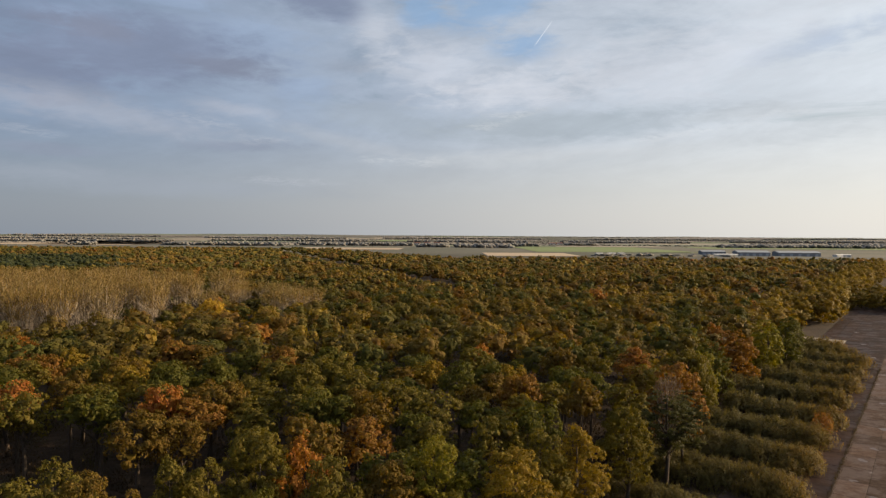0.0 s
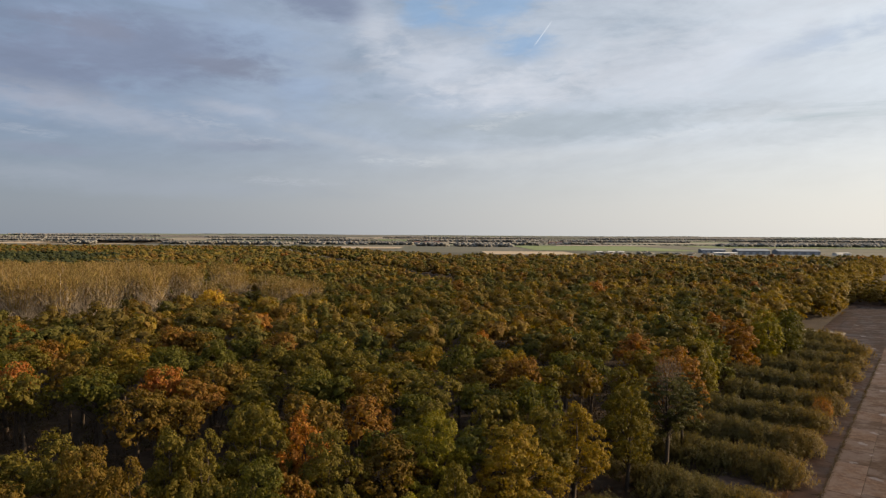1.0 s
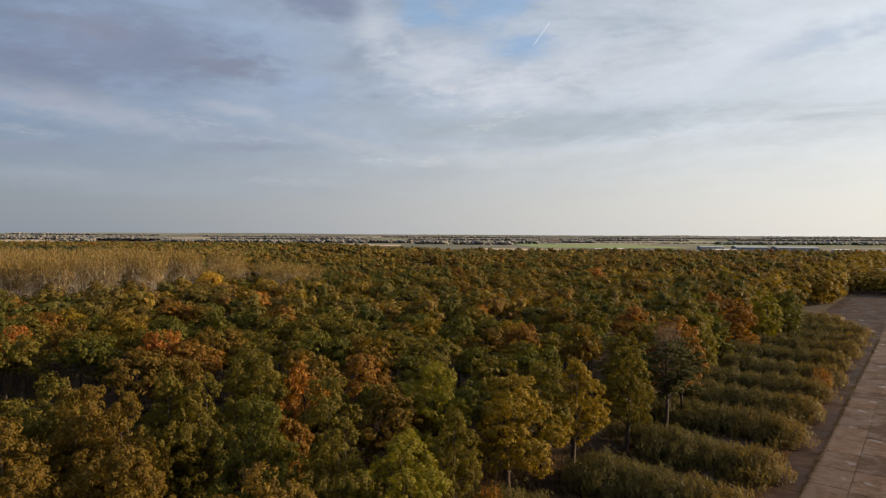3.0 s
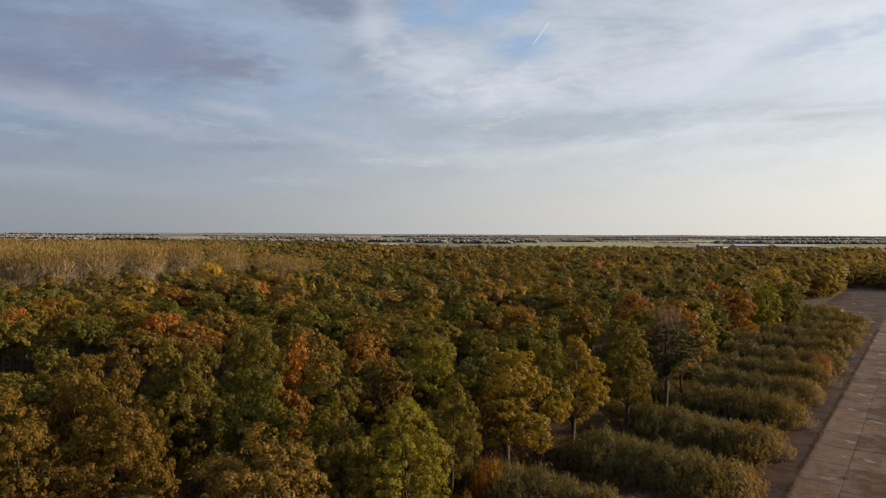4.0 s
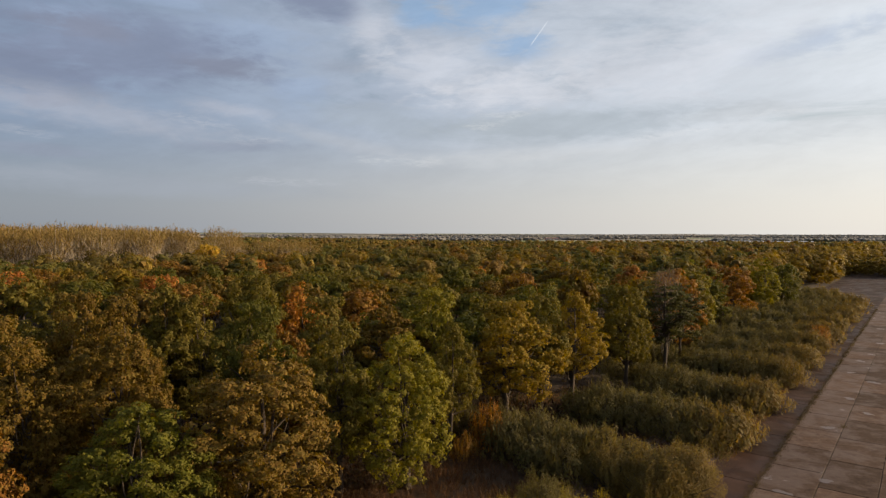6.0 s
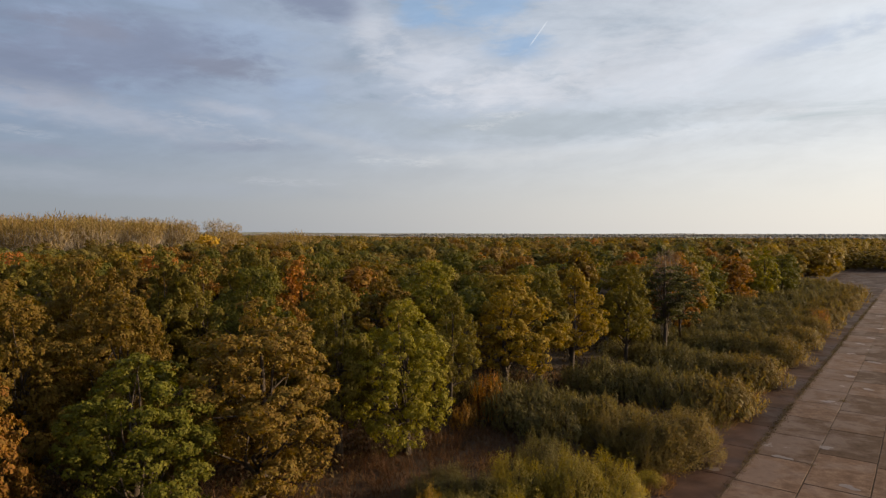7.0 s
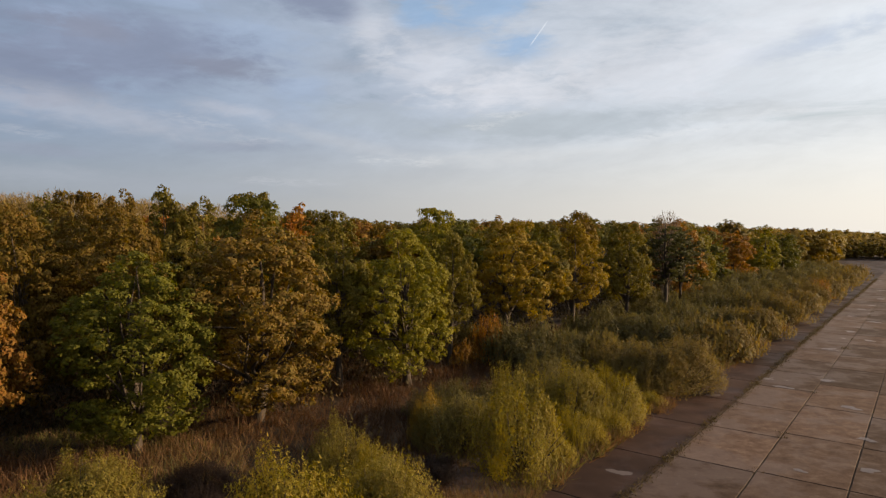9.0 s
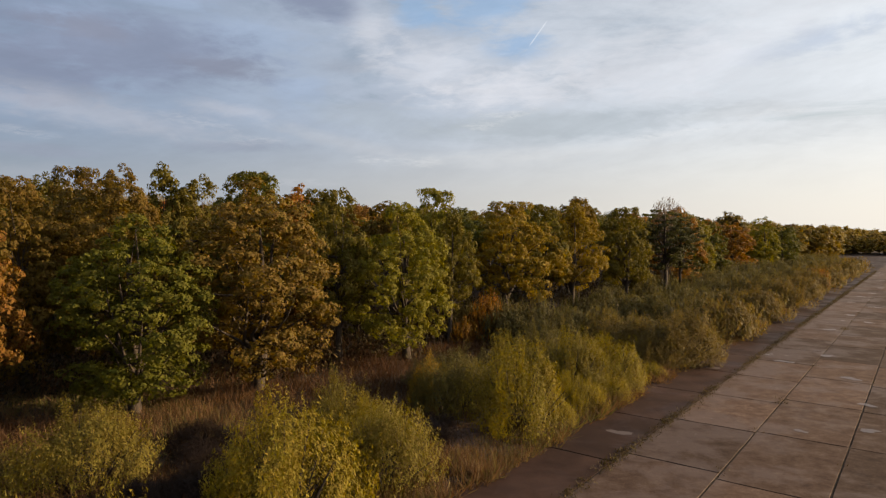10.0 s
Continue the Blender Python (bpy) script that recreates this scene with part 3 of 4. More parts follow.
rng = np.random.default_rng(5)
PICK = [GREEN, OLIVE, BROWN, RUSSET, GOLD, ORANGE]
near_spots, far_spots = [], []
y = 26.0
row = 0
while y < 1080:
    step = 7.2 if y < 110 else 7.6 if y < 420 else 9.0
    half = y * 0.80 + 26
    for x in np.arange(-half, half, step):
        px, py = x + (row % 2) * step / 2 + rng.uniform(-0.26, 0.26) * step, y + rng.uniform(-0.26, 0.26) * step
        limit = 900 if px < -150 else 595 + 50 * noise.noise((px * 0.004, 7, 0)) + max(0, -px) * 1.6
        if py > limit or not in_wood(px, py) or in_grove(px, py) or in_ride(px, py):
            continue
        if py < 175 and not far_enough(px, py, 4.3):
            continue
        if -80 < px < -15 and 38 < py < 74 and rng.uniform() < 0.42:
            continue
        (near_spots if py < 112 and abs(px) < py * 0.74 + 10 else far_spots).append((px, py))
    y += step * 0.9
    row += 1
near_spots.sort(key=lambda s: s[1])
for i, (x, y) in enumerate(near_spots):
    patch = noise.noise((x * 0.03, y * 0.03, 9))
    c = PICK[int(rng.choice(6, p=[0.27, 0.38, 0.18, 0.06, 0.10, 0.01] if x > -16 or y > 62 else [0.18, 0.40, 0.34, 0.08, 0, 0]))]
    kind = oaks if y < 58 else mids
    placed(kind[int(rng.integers(len(kind)))], x, y, rng.uniform(0, 360), rng.uniform(0.82, 1.12) if x > -16 or y > 75 else rng.uniform(0.72, 1.02), (rng.uniform(0.90, 1.05 if y < 66 else 1.13) if x > -16 or y > 75 else rng.uniform(0.84, 1.08)) + 0.06 * patch, c, SHADE[c] + " oak standing close among its neighbours", "tree", "trees of the wood")
    tree_spots.append((x, y))


# ---- the wood further off, crowns too many to count ----
def far_crown(seed, billows, leafy, radius=3.3, base=6.6, big=0.43, heart=0.5):
    r = np.random.default_rng(seed)
    c = crown_clumps(r, 12.0, radius, base, billows, 0.46, big)
    crown = crown_leaves(r, c, *leafy, 0.75, 0.22, 1.5, 0.8)
    return joined([crown, inner_mass(r, c, heart, 0.2)])


def scatter(name, spots, kinds, mat, label, category, heights, tint_of, seed, smooth=False):
    r = np.random.default_rng(seed)
    V, F, T, k = [], [], [], 0
    for x, y in spots:
        v, f = kinds[int(r.integers(len(kinds)))]
        a, w, h = r.uniform(0, 2 * pi), r.uniform(0.85, 1.15), r.uniform(*heights)
        ca, sa = cos(a), sin(a)
        V.append(np.column_stack([(v[:, 0] * ca - v[:, 1] * sa) * w + x, (v[:, 0] * sa + v[:, 1] * ca) * w + y, v[:, 2] * h + max(0.0, ground_z(x, y))]))
        F.append(f + k)
        T.append(np.full(len(v), tint_of(x, y, r)))
        k += len(v)
    return tagged(new(name, mesh_from(name, np.concatenate(V), np.concatenate(F), mat, np.concatenate(T), smooth)), label, category, kind="stuff")


def wood_tint(x, y, r):
    if x < -0.54 * y + 20 * sin(y * 0.05) and 380 < y < 600:
        return r.uniform(0, 0.06)
    if r.uniform() < 0.02:
        return r.uniform(0.93, 1.0)
    return min(0.88, max(0.1, (0.40 + 0.20 * min(1, y / 300) + 0.12 * min(1, max(0, x / 120))) + 0.27 * r.normal() + 0.22 * noise.noise((x * 0.01, y * 0.01, 2))))


def y_far(s):
    return s[1] > 150


def at_edge(s):
    u, v = uv(*s)
    return (170 < u < 220 and v > -40 or 220 <= u < 620 and v > -46) and y_far(s)


edge_spots = [s for s in far_spots if at_edge(s)]
far_spots = [s for s in far_spots if not at_edge(s)]
rng = np.random.default_rng(6)
thicket_spots = [rw(u + rng.uniform(-1.5, 1.5), v + rng.uniform(-1.5, 1.5)) for u in np.arange(336, 385, 6) for v in np.arange(-30, 45, 3.4)]
# thicket and edge tints lean to gold in place of sun on them
scatter("thicket", thicket_spots, [far_crown(160 + j, 8, (34, 0.8, 10, 0.55), 3.4, -1.0, 0.40, 0.7) for j in range(3)], WOODS, "brown thicket of small trees closing off the runway", "thicket", (0.6, 0.95), lambda x, y, r: r.uniform(0.64, 0.80), 14)
scatter("woodland_edge", edge_spots, [far_crown(60 + j, 16, (130, 0.7, 18, 0.45), 4.4, -0.4, 0.36, 0.6) for j in range(4)], WOODS, "leafy edge of the oak wood beside the runway", "woodland", (0.95, 1.18), lambda x, y, r: r.uniform(0.70, 0.83), 4)
for name, lo, hi, k in (("woodland_near", 0, 230, (10, (72, 0.66, 18, 0.38), 3.9, 6.6, 0.38, 0.55)), ("woodland_middle", 230, 420, (6, (26, 0.85, 9, 0.62), 4.1, 6.4, 0.40, 0.7)), ("woodland_far", 420, 1200, (3, (7, 1.4, 4, 1.2), 4.6, 5.6, 0.52, 0.8))):
    scatter(name, [s for s in far_spots if lo <= sqrt(s[0] ** 2 + s[1] ** 2) < hi], [far_crown(70 + j, *k) for j in range(6)], WOODS, "closed canopy of oaks in mixed autumn colours", "woodland", (0.98, 1.23), wood_tint, 3)


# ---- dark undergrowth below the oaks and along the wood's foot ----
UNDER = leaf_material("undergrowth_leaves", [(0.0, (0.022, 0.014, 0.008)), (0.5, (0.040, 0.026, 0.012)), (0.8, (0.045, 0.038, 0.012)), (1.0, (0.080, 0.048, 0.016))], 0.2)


def low_clump(seed):
    r = np.random.default_rng(seed)
    n = 150
    d = unit(r.normal(size=(n, 3)) * np.array([1, 1, 0.7]) + np.array([0, 0, 0.35]))
    d[:, 2] = np.abs(d[:, 2])
    pos = d * (2.0 * r.uniform(0.2, 1.0, n) ** 0.4)[:, None] * np.array([1, 1, 1.3])
    L = 0.27 * r.uniform(0.5, 1.5, n)
    return sprigs_at(r, pos, unit(d + r.normal(size=d.shape) * 0.6), L, L * r.uniform(0.3, 0.7, n), np.tile([0.0, 0.0, 1.0], (n, 1)))


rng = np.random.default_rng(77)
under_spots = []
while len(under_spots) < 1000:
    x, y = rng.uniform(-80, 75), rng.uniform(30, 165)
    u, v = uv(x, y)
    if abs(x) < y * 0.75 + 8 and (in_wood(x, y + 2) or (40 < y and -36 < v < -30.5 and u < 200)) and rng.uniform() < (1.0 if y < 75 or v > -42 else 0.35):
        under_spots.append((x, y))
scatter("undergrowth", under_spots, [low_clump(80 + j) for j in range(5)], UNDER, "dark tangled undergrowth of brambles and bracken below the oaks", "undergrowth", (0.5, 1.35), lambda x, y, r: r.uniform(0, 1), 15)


# ---- bare poplars ----
def make_poplar(seed):
    r = np.random.default_rng(seed)
    root = new("bare_poplar")
    tv, tf = tube([(0, 0, -0.1), (0.1, 0, 6), (0, 0.1, 12), (0, 0, 19)], [0.16, 0.12, 0.08, 0.02], 6)
    part("trunk", mesh_from("trunk", tv, tf, PALEBARK, smooth=True), None, root)
    n = 520
    th, z = r.uniform(0, 2 * pi, n), 3.5 + 12 * r.uniform(0, 1, n) ** 0.9
    rad = 3.2 * np.sqrt(r.uniform(0.02, 1, n)) * np.clip(z / 13, 0.25, 1)
    pos = np.column_stack([rad * np.cos(th), rad * np.sin(th), z])
    lean = (rad / 5)[:, None]
    axis = unit(np.column_stack([np.cos(th), np.sin(th), np.zeros(n)]) * lean + np.array([0, 0, 1.0]) + r.normal(size=(n, 3)) * 0.1)
    nrm = unit(np.cross(axis, r.normal(size=(n, 3))))
    part("twig_frame", mesh_from("twig_frame", *sprigs_at(r, pos, nrm, r.uniform(1.2, 2.8, n), r.uniform(0.05, 0.13, n), axis), PALEBARK), None, root)
    n = 800
    th, h = r.uniform(0, 2 * pi, n), r.uniform(0, 1, n) ** 0.75
    rad = 3.7 * (0.5 + 0.5 * h) * np.sqrt(r.uniform(0.03, 1.0, n))
    pos = np.column_stack([rad * np.cos(th), rad * np.sin(th), 12.0 + 7.0 * h - 0.11 * rad * rad + r.normal(size=n) * 0.3])
    axis = unit(np.column_stack([np.cos(th) * 0.22, np.sin(th) * 0.22, np.ones(n)]) + r.normal(size=(n, 3)) * 0.2)
    nrm = unit(np.cross(axis, r.normal(size=(n, 3))) + np.column_stack([np.cos(th), np.sin(th), np.ones(n)]) * 0.3)
    part("crown", mesh_from("crown", *sprigs_at(r, pos, nrm, r.uniform(0.5, 1.2, n), r.uniform(0.08, 0.2, n), axis), LEAF), None, root)
    return root


poplars = [make_poplar(90 + i) for i in range(4)]
rng = np.random.default_rng(8)
count = 0
for gy in np.arange(136, 236, 9.5):
    for gx in np.arange(-195, -30, 6.6):
        x, y = gx + rng.uniform(-2, 2), gy + rng.uniform(-2.5, 2.5)
        if in_grove(x, y) and far_enough(x, y, 4) and count < 260:
            warm = rng.uniform(0, 1)
            c = tuple(a * (1 - warm * 0.5) + bb * warm * 0.5 for a, bb in zip((0.175, 0.125, 0.050), (0.205, 0.130, 0.032)))
            placed(poplars[count % 4], x, y, rng.uniform(0, 360), rng.uniform(1.0, 1.3), rng.uniform(1.01, 1.10) - 0.2 * (x > -75), c, "half-bare pale poplar with thin golden-brown foliage", "tree", "bare poplars")
            count += 1
placed(poplars[1], 29.8, 84.5, 33, 0.55, 0.73, (0.11, 0.08, 0.055), "bare birch with a crown of fine pale twigs behind the pine", "tree", "trees of the wood")
hide_away(poplars)


# ---- pine and bare birch at the wood's edge ----
def make_pine(seed):
    r = np.random.default_rng(seed)
    root = new("pine_tree")
    tv, tf = tube([(0, 0, -0.1), (0.2, 0, 4), (0.1, 0.2, 9), (0, 0, 13)], [0.26, 0.22, 0.14, 0.04], 8)
    part("trunk", mesh_from("trunk", tv, tf, BARK, smooth=True), None, root)
    cl = []
    for i in range(36):
        a, h = r.uniform(0, 2 * pi), r.uniform(0.34, 1)
        q = 3.5 * (1.2 - 0.45 * h) * r.uniform(0.3, 1) * (0.62 if h < 0.6 else 1.0)
        cl.append((q * cos(a), q * sin(a), 12.6 * h, r.uniform(0.7, 1.1)))
    cl = np.array(cl)
    lv, lf = limbs_to(r, cl, 13, 5, 0.25, 22)
    part("bough_frame", mesh_from("bough_frame", lv, lf, BARK, smooth=True), None, root)
    v, f = crown_leaves(r, cl, 170, 0.55, 50, 0.24, 0.35, 0.5)
    part("crown", mesh_from("crown", v, f, LEAF), None, root)
    return root


pine = make_pine(4)
placed(pine, 28.5, 81.0, 20, 1.05, 0.93, PINE, "dark green pine with flat layered boughs", "tree", "trees of the wood")
placed(pine, 32.5, 86.0, 140, 0.8, 0.9, PINE, "dark green pine with flat layered boughs", "tree", "trees of the wood")
hide_away([pine])


# ---- willow scrub between the wood and the runway ----
def make_bush(seed, wands, per, stems, size, loose=0.2, slim=0.22, uneven=0.04):
    """A mound of upright leafy wands, 4 high and 3 in half width; per: leaves to a metre of wand."""
    r = np.random.default_rng(seed)
    root = new("willow_bush")
    sp = []
    for i in range(stems):
        a, q = r.uniform(0, 2 * pi), r.uniform(0, 1) ** 0.5
        top = 3.3 * sqrt(1 - 0.72 * q * q) * r.uniform(0.8, 1.0)
        sp.append(tube([(0.7 * q * cos(a), 0.7 * q * sin(a), -0.1), (1.5 * q * cos(a), 1.5 * q * sin(a), top * 0.5), (2.4 * q * cos(a), 2.4 * q * sin(a), top)], [0.05, 0.035, 0.012], 4))
    part("woody_base", mesh_from("woody_base", *joined(sp), BARK), None, root)
    ph = r.uniform(0, 6.28, 4)
    P, A, O = [], [], []
    shoots = [(r.uniform(0, 2 * pi), r.uniform(0, 1) ** 0.5, 1 + r.uniform(-uneven, uneven)) for _ in range(30)]
    for i in range(wands):
        ba, bq, rise = shoots[int(r.integers(30))]
        off = r.normal(size=2) * (0.24 - 0.6 * uneven)
        bx, by = bq * cos(ba) + off[0], bq * sin(ba) + off[1]
        a, q = math.atan2(by, bx), min(1.05, sqrt(bx * bx + by * by))
        rise -= 14 * uneven * (off[0] ** 2 + off[1] ** 2)
        wide = 1 + 0.13 * sin(3 * a + ph[0]) + 0.08 * sin(5 * a + ph[1])
        x, y = 2.75 * q * wide * cos(a), 2.75 * q * wide * sin(a)
        lump = 0.88 + 0.10 * sin(2.3 * x + ph[2]) * sin(2.1 * y + ph[3]) + 0.05 * sin(5.1 * x + ph[1]) * sin(4.7 * y + ph[0])
        top = 4.0 * sqrt(max(0.10, 1 - 0.80 * q * q)) * lump * rise * r.uniform(0.86, 1.04) + (r.uniform(0, 4 * uneven) if r.uniform() < 0.25 else 0)
        lean = np.array([cos(a) * 0.5 * q * q, sin(a) * 0.5 * q * q, 1.0])
        lean /= np.linalg.norm(lean)
        long = min(top - 0.1, r.uniform(1.0, 1.7) + 1.2 * max(0, q - 0.6))
        for j in range(max(2, int(long * per))):
            t = long * (j + r.uniform()) / max(2, int(long * per))
            P.append(np.array([x, y, top]) - lean * t + r.normal(size=3) * (0.05 + 0.06 * t))
            A.append(lean)
            O.append((cos(a) * q, sin(a) * q, 0.35 + 0.9 * (1 - q)))
    P, A, O = np.array(P), np.array(A), unit(np.array(O))
    n = len(P)
    A = unit(A + r.normal(size=(n, 3)) * loose)
    nr = unit(O + r.normal(size=(n, 3)) * 0.5)
    L = size * r.uniform(0.5, 1.5, n)
    part("crown", mesh_from("crown", *sprigs_at(r, P, nr, L, L * r.uniform(slim * 0.7, slim * 1.4, n), A), WAND), None, root)
    return root


bushes = [make_bush(120 + i, 290, 6.9, 6, 0.36, 0.16, 0.24) for i in range(5)]
far_bushes = [make_bush(150 + i, 150, 5.2, 4, 0.55, 0.16, 0.26) for i in range(4)]
fine_bushes = [make_bush(140 + i, 700, 28, 24, 0.114, 0.28, 0.34, 0.13) for i in range(4)]
rng = np.random.default_rng(12)
WILLOW = "willow bush of upright leafy wands beside the runway"


def bush(x, y, wide, tall, c, label=WILLOW):
    kinds = fine_bushes if y < 46 else bushes if y < 105 else far_bushes
    placed(kinds[int(rng.integers(4))], x, y, rng.uniform(0, 360), wide / 3.0, tall / 4.0, c, label, "bush", "willow scrub")


# the clearing under the camera's view: x, y, half width, height, share of yellow
for x, y, w, h, g in [
    (-4.7, 19.3, 2.8, 4.3, 1.0), (-2.0, 22.3, 2.4, 3.5, 0.6), (-12.8, 22.6, 2.8, 3.1, 0.6), (-6.5, 12.5, 1.5, 4.1, 0.8), (-8.6, 12.2, 1.4, 4.0, 0.6), (-4.2, 26.0, 1.7, 3.5, 0.4), (-2.6, 25.2, 1.3, 2.9, 0.7),
    (3.6, 29.0, 2.9, 4.2, 0.8), (0.6, 31.3, 2.4, 3.3, 0.2), (1.9, 34.2, 2.3, 3.1, 0.1), (0.0, 37.0, 2.2, 2.4, 0.0), (4.3, 35.2, 2.5, 3.9, 0.5), (7.2, 35.0, 2.7, 4.1, 0.6), (9.7, 36.2, 2.4, 3.4, 0.8), (6.4, 38.6, 2.6, 3.9, 0.1),
    (-16.2, 20.6, 1.8, 2.8, 0.2), (6.9, 31.9, 1.5, 2.2, 0.9), (8.8, 33.6, 1.3, 1.7, 0.9), (11.3, 37.6, 1.2, 1.3, 1.0), (5.5, 29.9, 1.2, 1.3, 1.0), (13.2, 39.8, 1.1, 1.0, 1.0),
]:
    bush(x, y, w, h * 1.03, tuple(a * (1 - g) + bb * g for a, bb in zip(SALLOW, (0.195, 0.146, 0.019))))
# low shrubs added between the bushes, their dark colour standing in for shade
for x, y, w, h in [(-9.0, 24.2, 1.7, 1.3), (-10.2, 26.8, 1.6, 1.2), (-8.2, 21.4, 1.5, 1.3), (-9.8, 20.6, 1.2, 1.1), (-6.6, 25.4, 1.5, 1.4), (-0.4, 27.6, 1.6, 1.2)]:
    bush(x, y, w, h, (0.030, 0.019, 0.013), "low shrub tangle coloured dark for the shade between the bushes")
bush(-0.6, 32.4, 1.1, 3.2, (0.20, 0.125, 0.022), "yellow-orange topped willow bush among greener ones")
bush(3.9, 53.6, 1.9, 5.0, (0.20, 0.098, 0.020), "orange-leaved young oak under the taller trees")
bush(1.8, 51.0, 1.3, 2.6, (0.17, 0.09, 0.020), "low orange-leaved shrub under the oaks")
# ridges of scrub that run back from the runway to the wood
for k, u0 in enumerate((45.3, 59.3, 73, 87, 100.3, 113, 127, 142, 157, 172, 187, 200, 211)):
    reach = -32.5 + 1.5 * sin(u0 * 0.21)
    for side in (-2.3, -0.1, 2.2):
        v = -13.3 - rng.uniform(0, 0.5) - (1.3 if abs(side) > 2 else 0.0) - max(0.0, u0 - 190) * 0.35
        depth = 0
        while v > reach:
            x, y = rw(u0 + side + depth * 0.3 + rng.uniform(-0.5, 0.5), v)
            # goldest at the runway ends: their sunlit look, put into leaf colour
            g = max(0.0, 0.75 - 0.35 * depth + rng.uniform(-0.2, 0.2))
            c = tuple(a * (1 - g) + bb * g for a, bb in zip(SALLOW, SALLOWSUNLIT))
            if far_enough(x, y, 2.6):
                bush(x, y, rng.uniform(2.3, 2.8), (4.3 if depth else 3.8) * (1.0 if abs(side) < 2 else 0.78) * rng.uniform(0.9, 1.08), c)
            v -= rng.uniform(2.7, 3.5)
            depth += 1
    if u0 < 195:
        bush(*rw(u0 + rng.uniform(-0.6, 0.6), -14.0), rng.uniform(3.5, 4.0), rng.uniform(4.0, 4.4), tuple(a * 0.3 + bb * 0.7 for a, bb in zip(SALLOW, SALLOWSUNLIT)))
    if k == 5:
        bush(*rw(121.2, -13.9), 2.0, 4.3, (0.215, 0.105, 0.030), "orange-red leaved bush among the willows beside the runway")
    for v in (-16.8, -20.2, -23.6, -27.0, -30.5) if u0 < 195 else (-23.6, -27.0, -30.5):
        x, y = rw(u0 + 6.8 + rng.uniform(-0.6, 0.6), v + rng.uniform(-1, 1))
        bush(x, y, rng.uniform(1.8, 2.4), rng.uniform(0.8, 1.4) if u0 < 100 else rng.uniform(1.2, 2.0), SALLOW, "low willow bush in the dip between taller scrub")
hide_away(bushes + fine_bushes + far_bushes)
hide_away(oaks + mids + edgers + stemmed + leafy_oaks)


# ---- dead grass and bracken ----
def grass(name, count, spot, height, seed, label, warm=0.45, wide=1.0):
    r = np.random.default_rng(seed)
    P, T, H = [], [], []
    while len(P) < count:
        x, y, w = spot(r)
        if w < r.uniform():
            continue
        for _ in range(7):
            P.append((x + r.normal() * 0.16, y + r.normal() * 0.16, 0))
            # two straw-pale patches in the tint stand in for sun falling between trees
            T.append(min(1, max(0, warm + 0.4 * math.exp(-((x + 14) ** 2 + (y - 25.5) ** 2) / 28) + 0.55 * math.exp(-((x + 18) / 8) ** 2 - ((y - 32.5) / 3) ** 2) + 0.5 * noise.noise((x * 0.12, y * 0.12, 4)) + r.normal() * 0.15)))
            H.append(height * r.uniform(0.5, 1.3) * (1 + 0.6 * noise.noise((x * 0.2, y * 0.2, 8))))
    P, T, H = np.array(P), np.array(T), np.array(H)
    n = len(P)
    ax = unit(np.column_stack([r.normal(size=n) * 0.6, r.normal(size=n) * 0.6, np.ones(n)]))
    nr = unit(np.cross(ax, r.normal(size=(n, 3))))
    P[:, 2] = -0.1
    P = P + ax * H[:, None] * 0.5
    v, f = sprigs_at(r, P, nr, H, H * r.uniform(0.03, 0.065, n) * wide, ax)
    return tagged(new(name, mesh_from(name, v, f, GRASS, np.repeat(T, 3))), label, "grass", kind="stuff")


def clearing(r):
    y = r.uniform(12, 75)
    x = r.uniform(-0.75 * y - 4, 0.45 * y)
    u, v = uv(x, y)
    return x, y, 1.0 if v < -14.2 else 0.0


def verge(r):
    u, v = 12 + 190 * r.uniform() ** 2.6, -12.6 - 2.8 * r.uniform() ** 1.4
    x, y = rw(u, v)
    return x, y, 0.9 if noise.noise((u * 0.2, 2, 2)) > -0.1 else 0.15


grass("dead_grass", 165000, clearing, 0.62, 21, "tall russet and straw-coloured dead grass")
grass("verge_grass", 60000, verge, 0.65, 22, "straw-coloured grass creeping over the runway's edge", 0.76)


# ---- the runway ----
LANES = [-27.9, -24.25, -20.6, -16.95, -13.3, -9.68, -6.0, -2.4, 1.25, 4.9, 8.55, 12.2, 15.85, 19.5, 23.15, 26.8, 30.45]
START = [24.0, 24.0, 24.0, 24.0, 24.0, 25.3, 24.6, 24.9, 24.2, 25.0, 24.4, 24.8, 24.1, 25.2, 24.6, 24.9]
LENGTH = [6.75, 6.75, 6.75, 6.75, 6.75, 6.2, 7.1, 6.8, 6.8, 6.8, 6.8, 6.8, 6.8, 6.8, 6.8, 6.8]
runway = tagged(new("runway"), "old pinkish-brown concrete runway of large cracked bays", "runway", kind="structure")
rest, shaded_damp_rest = ([], []), ([], [])
slab_mesh = {}
rng = np.random.default_rng(31)


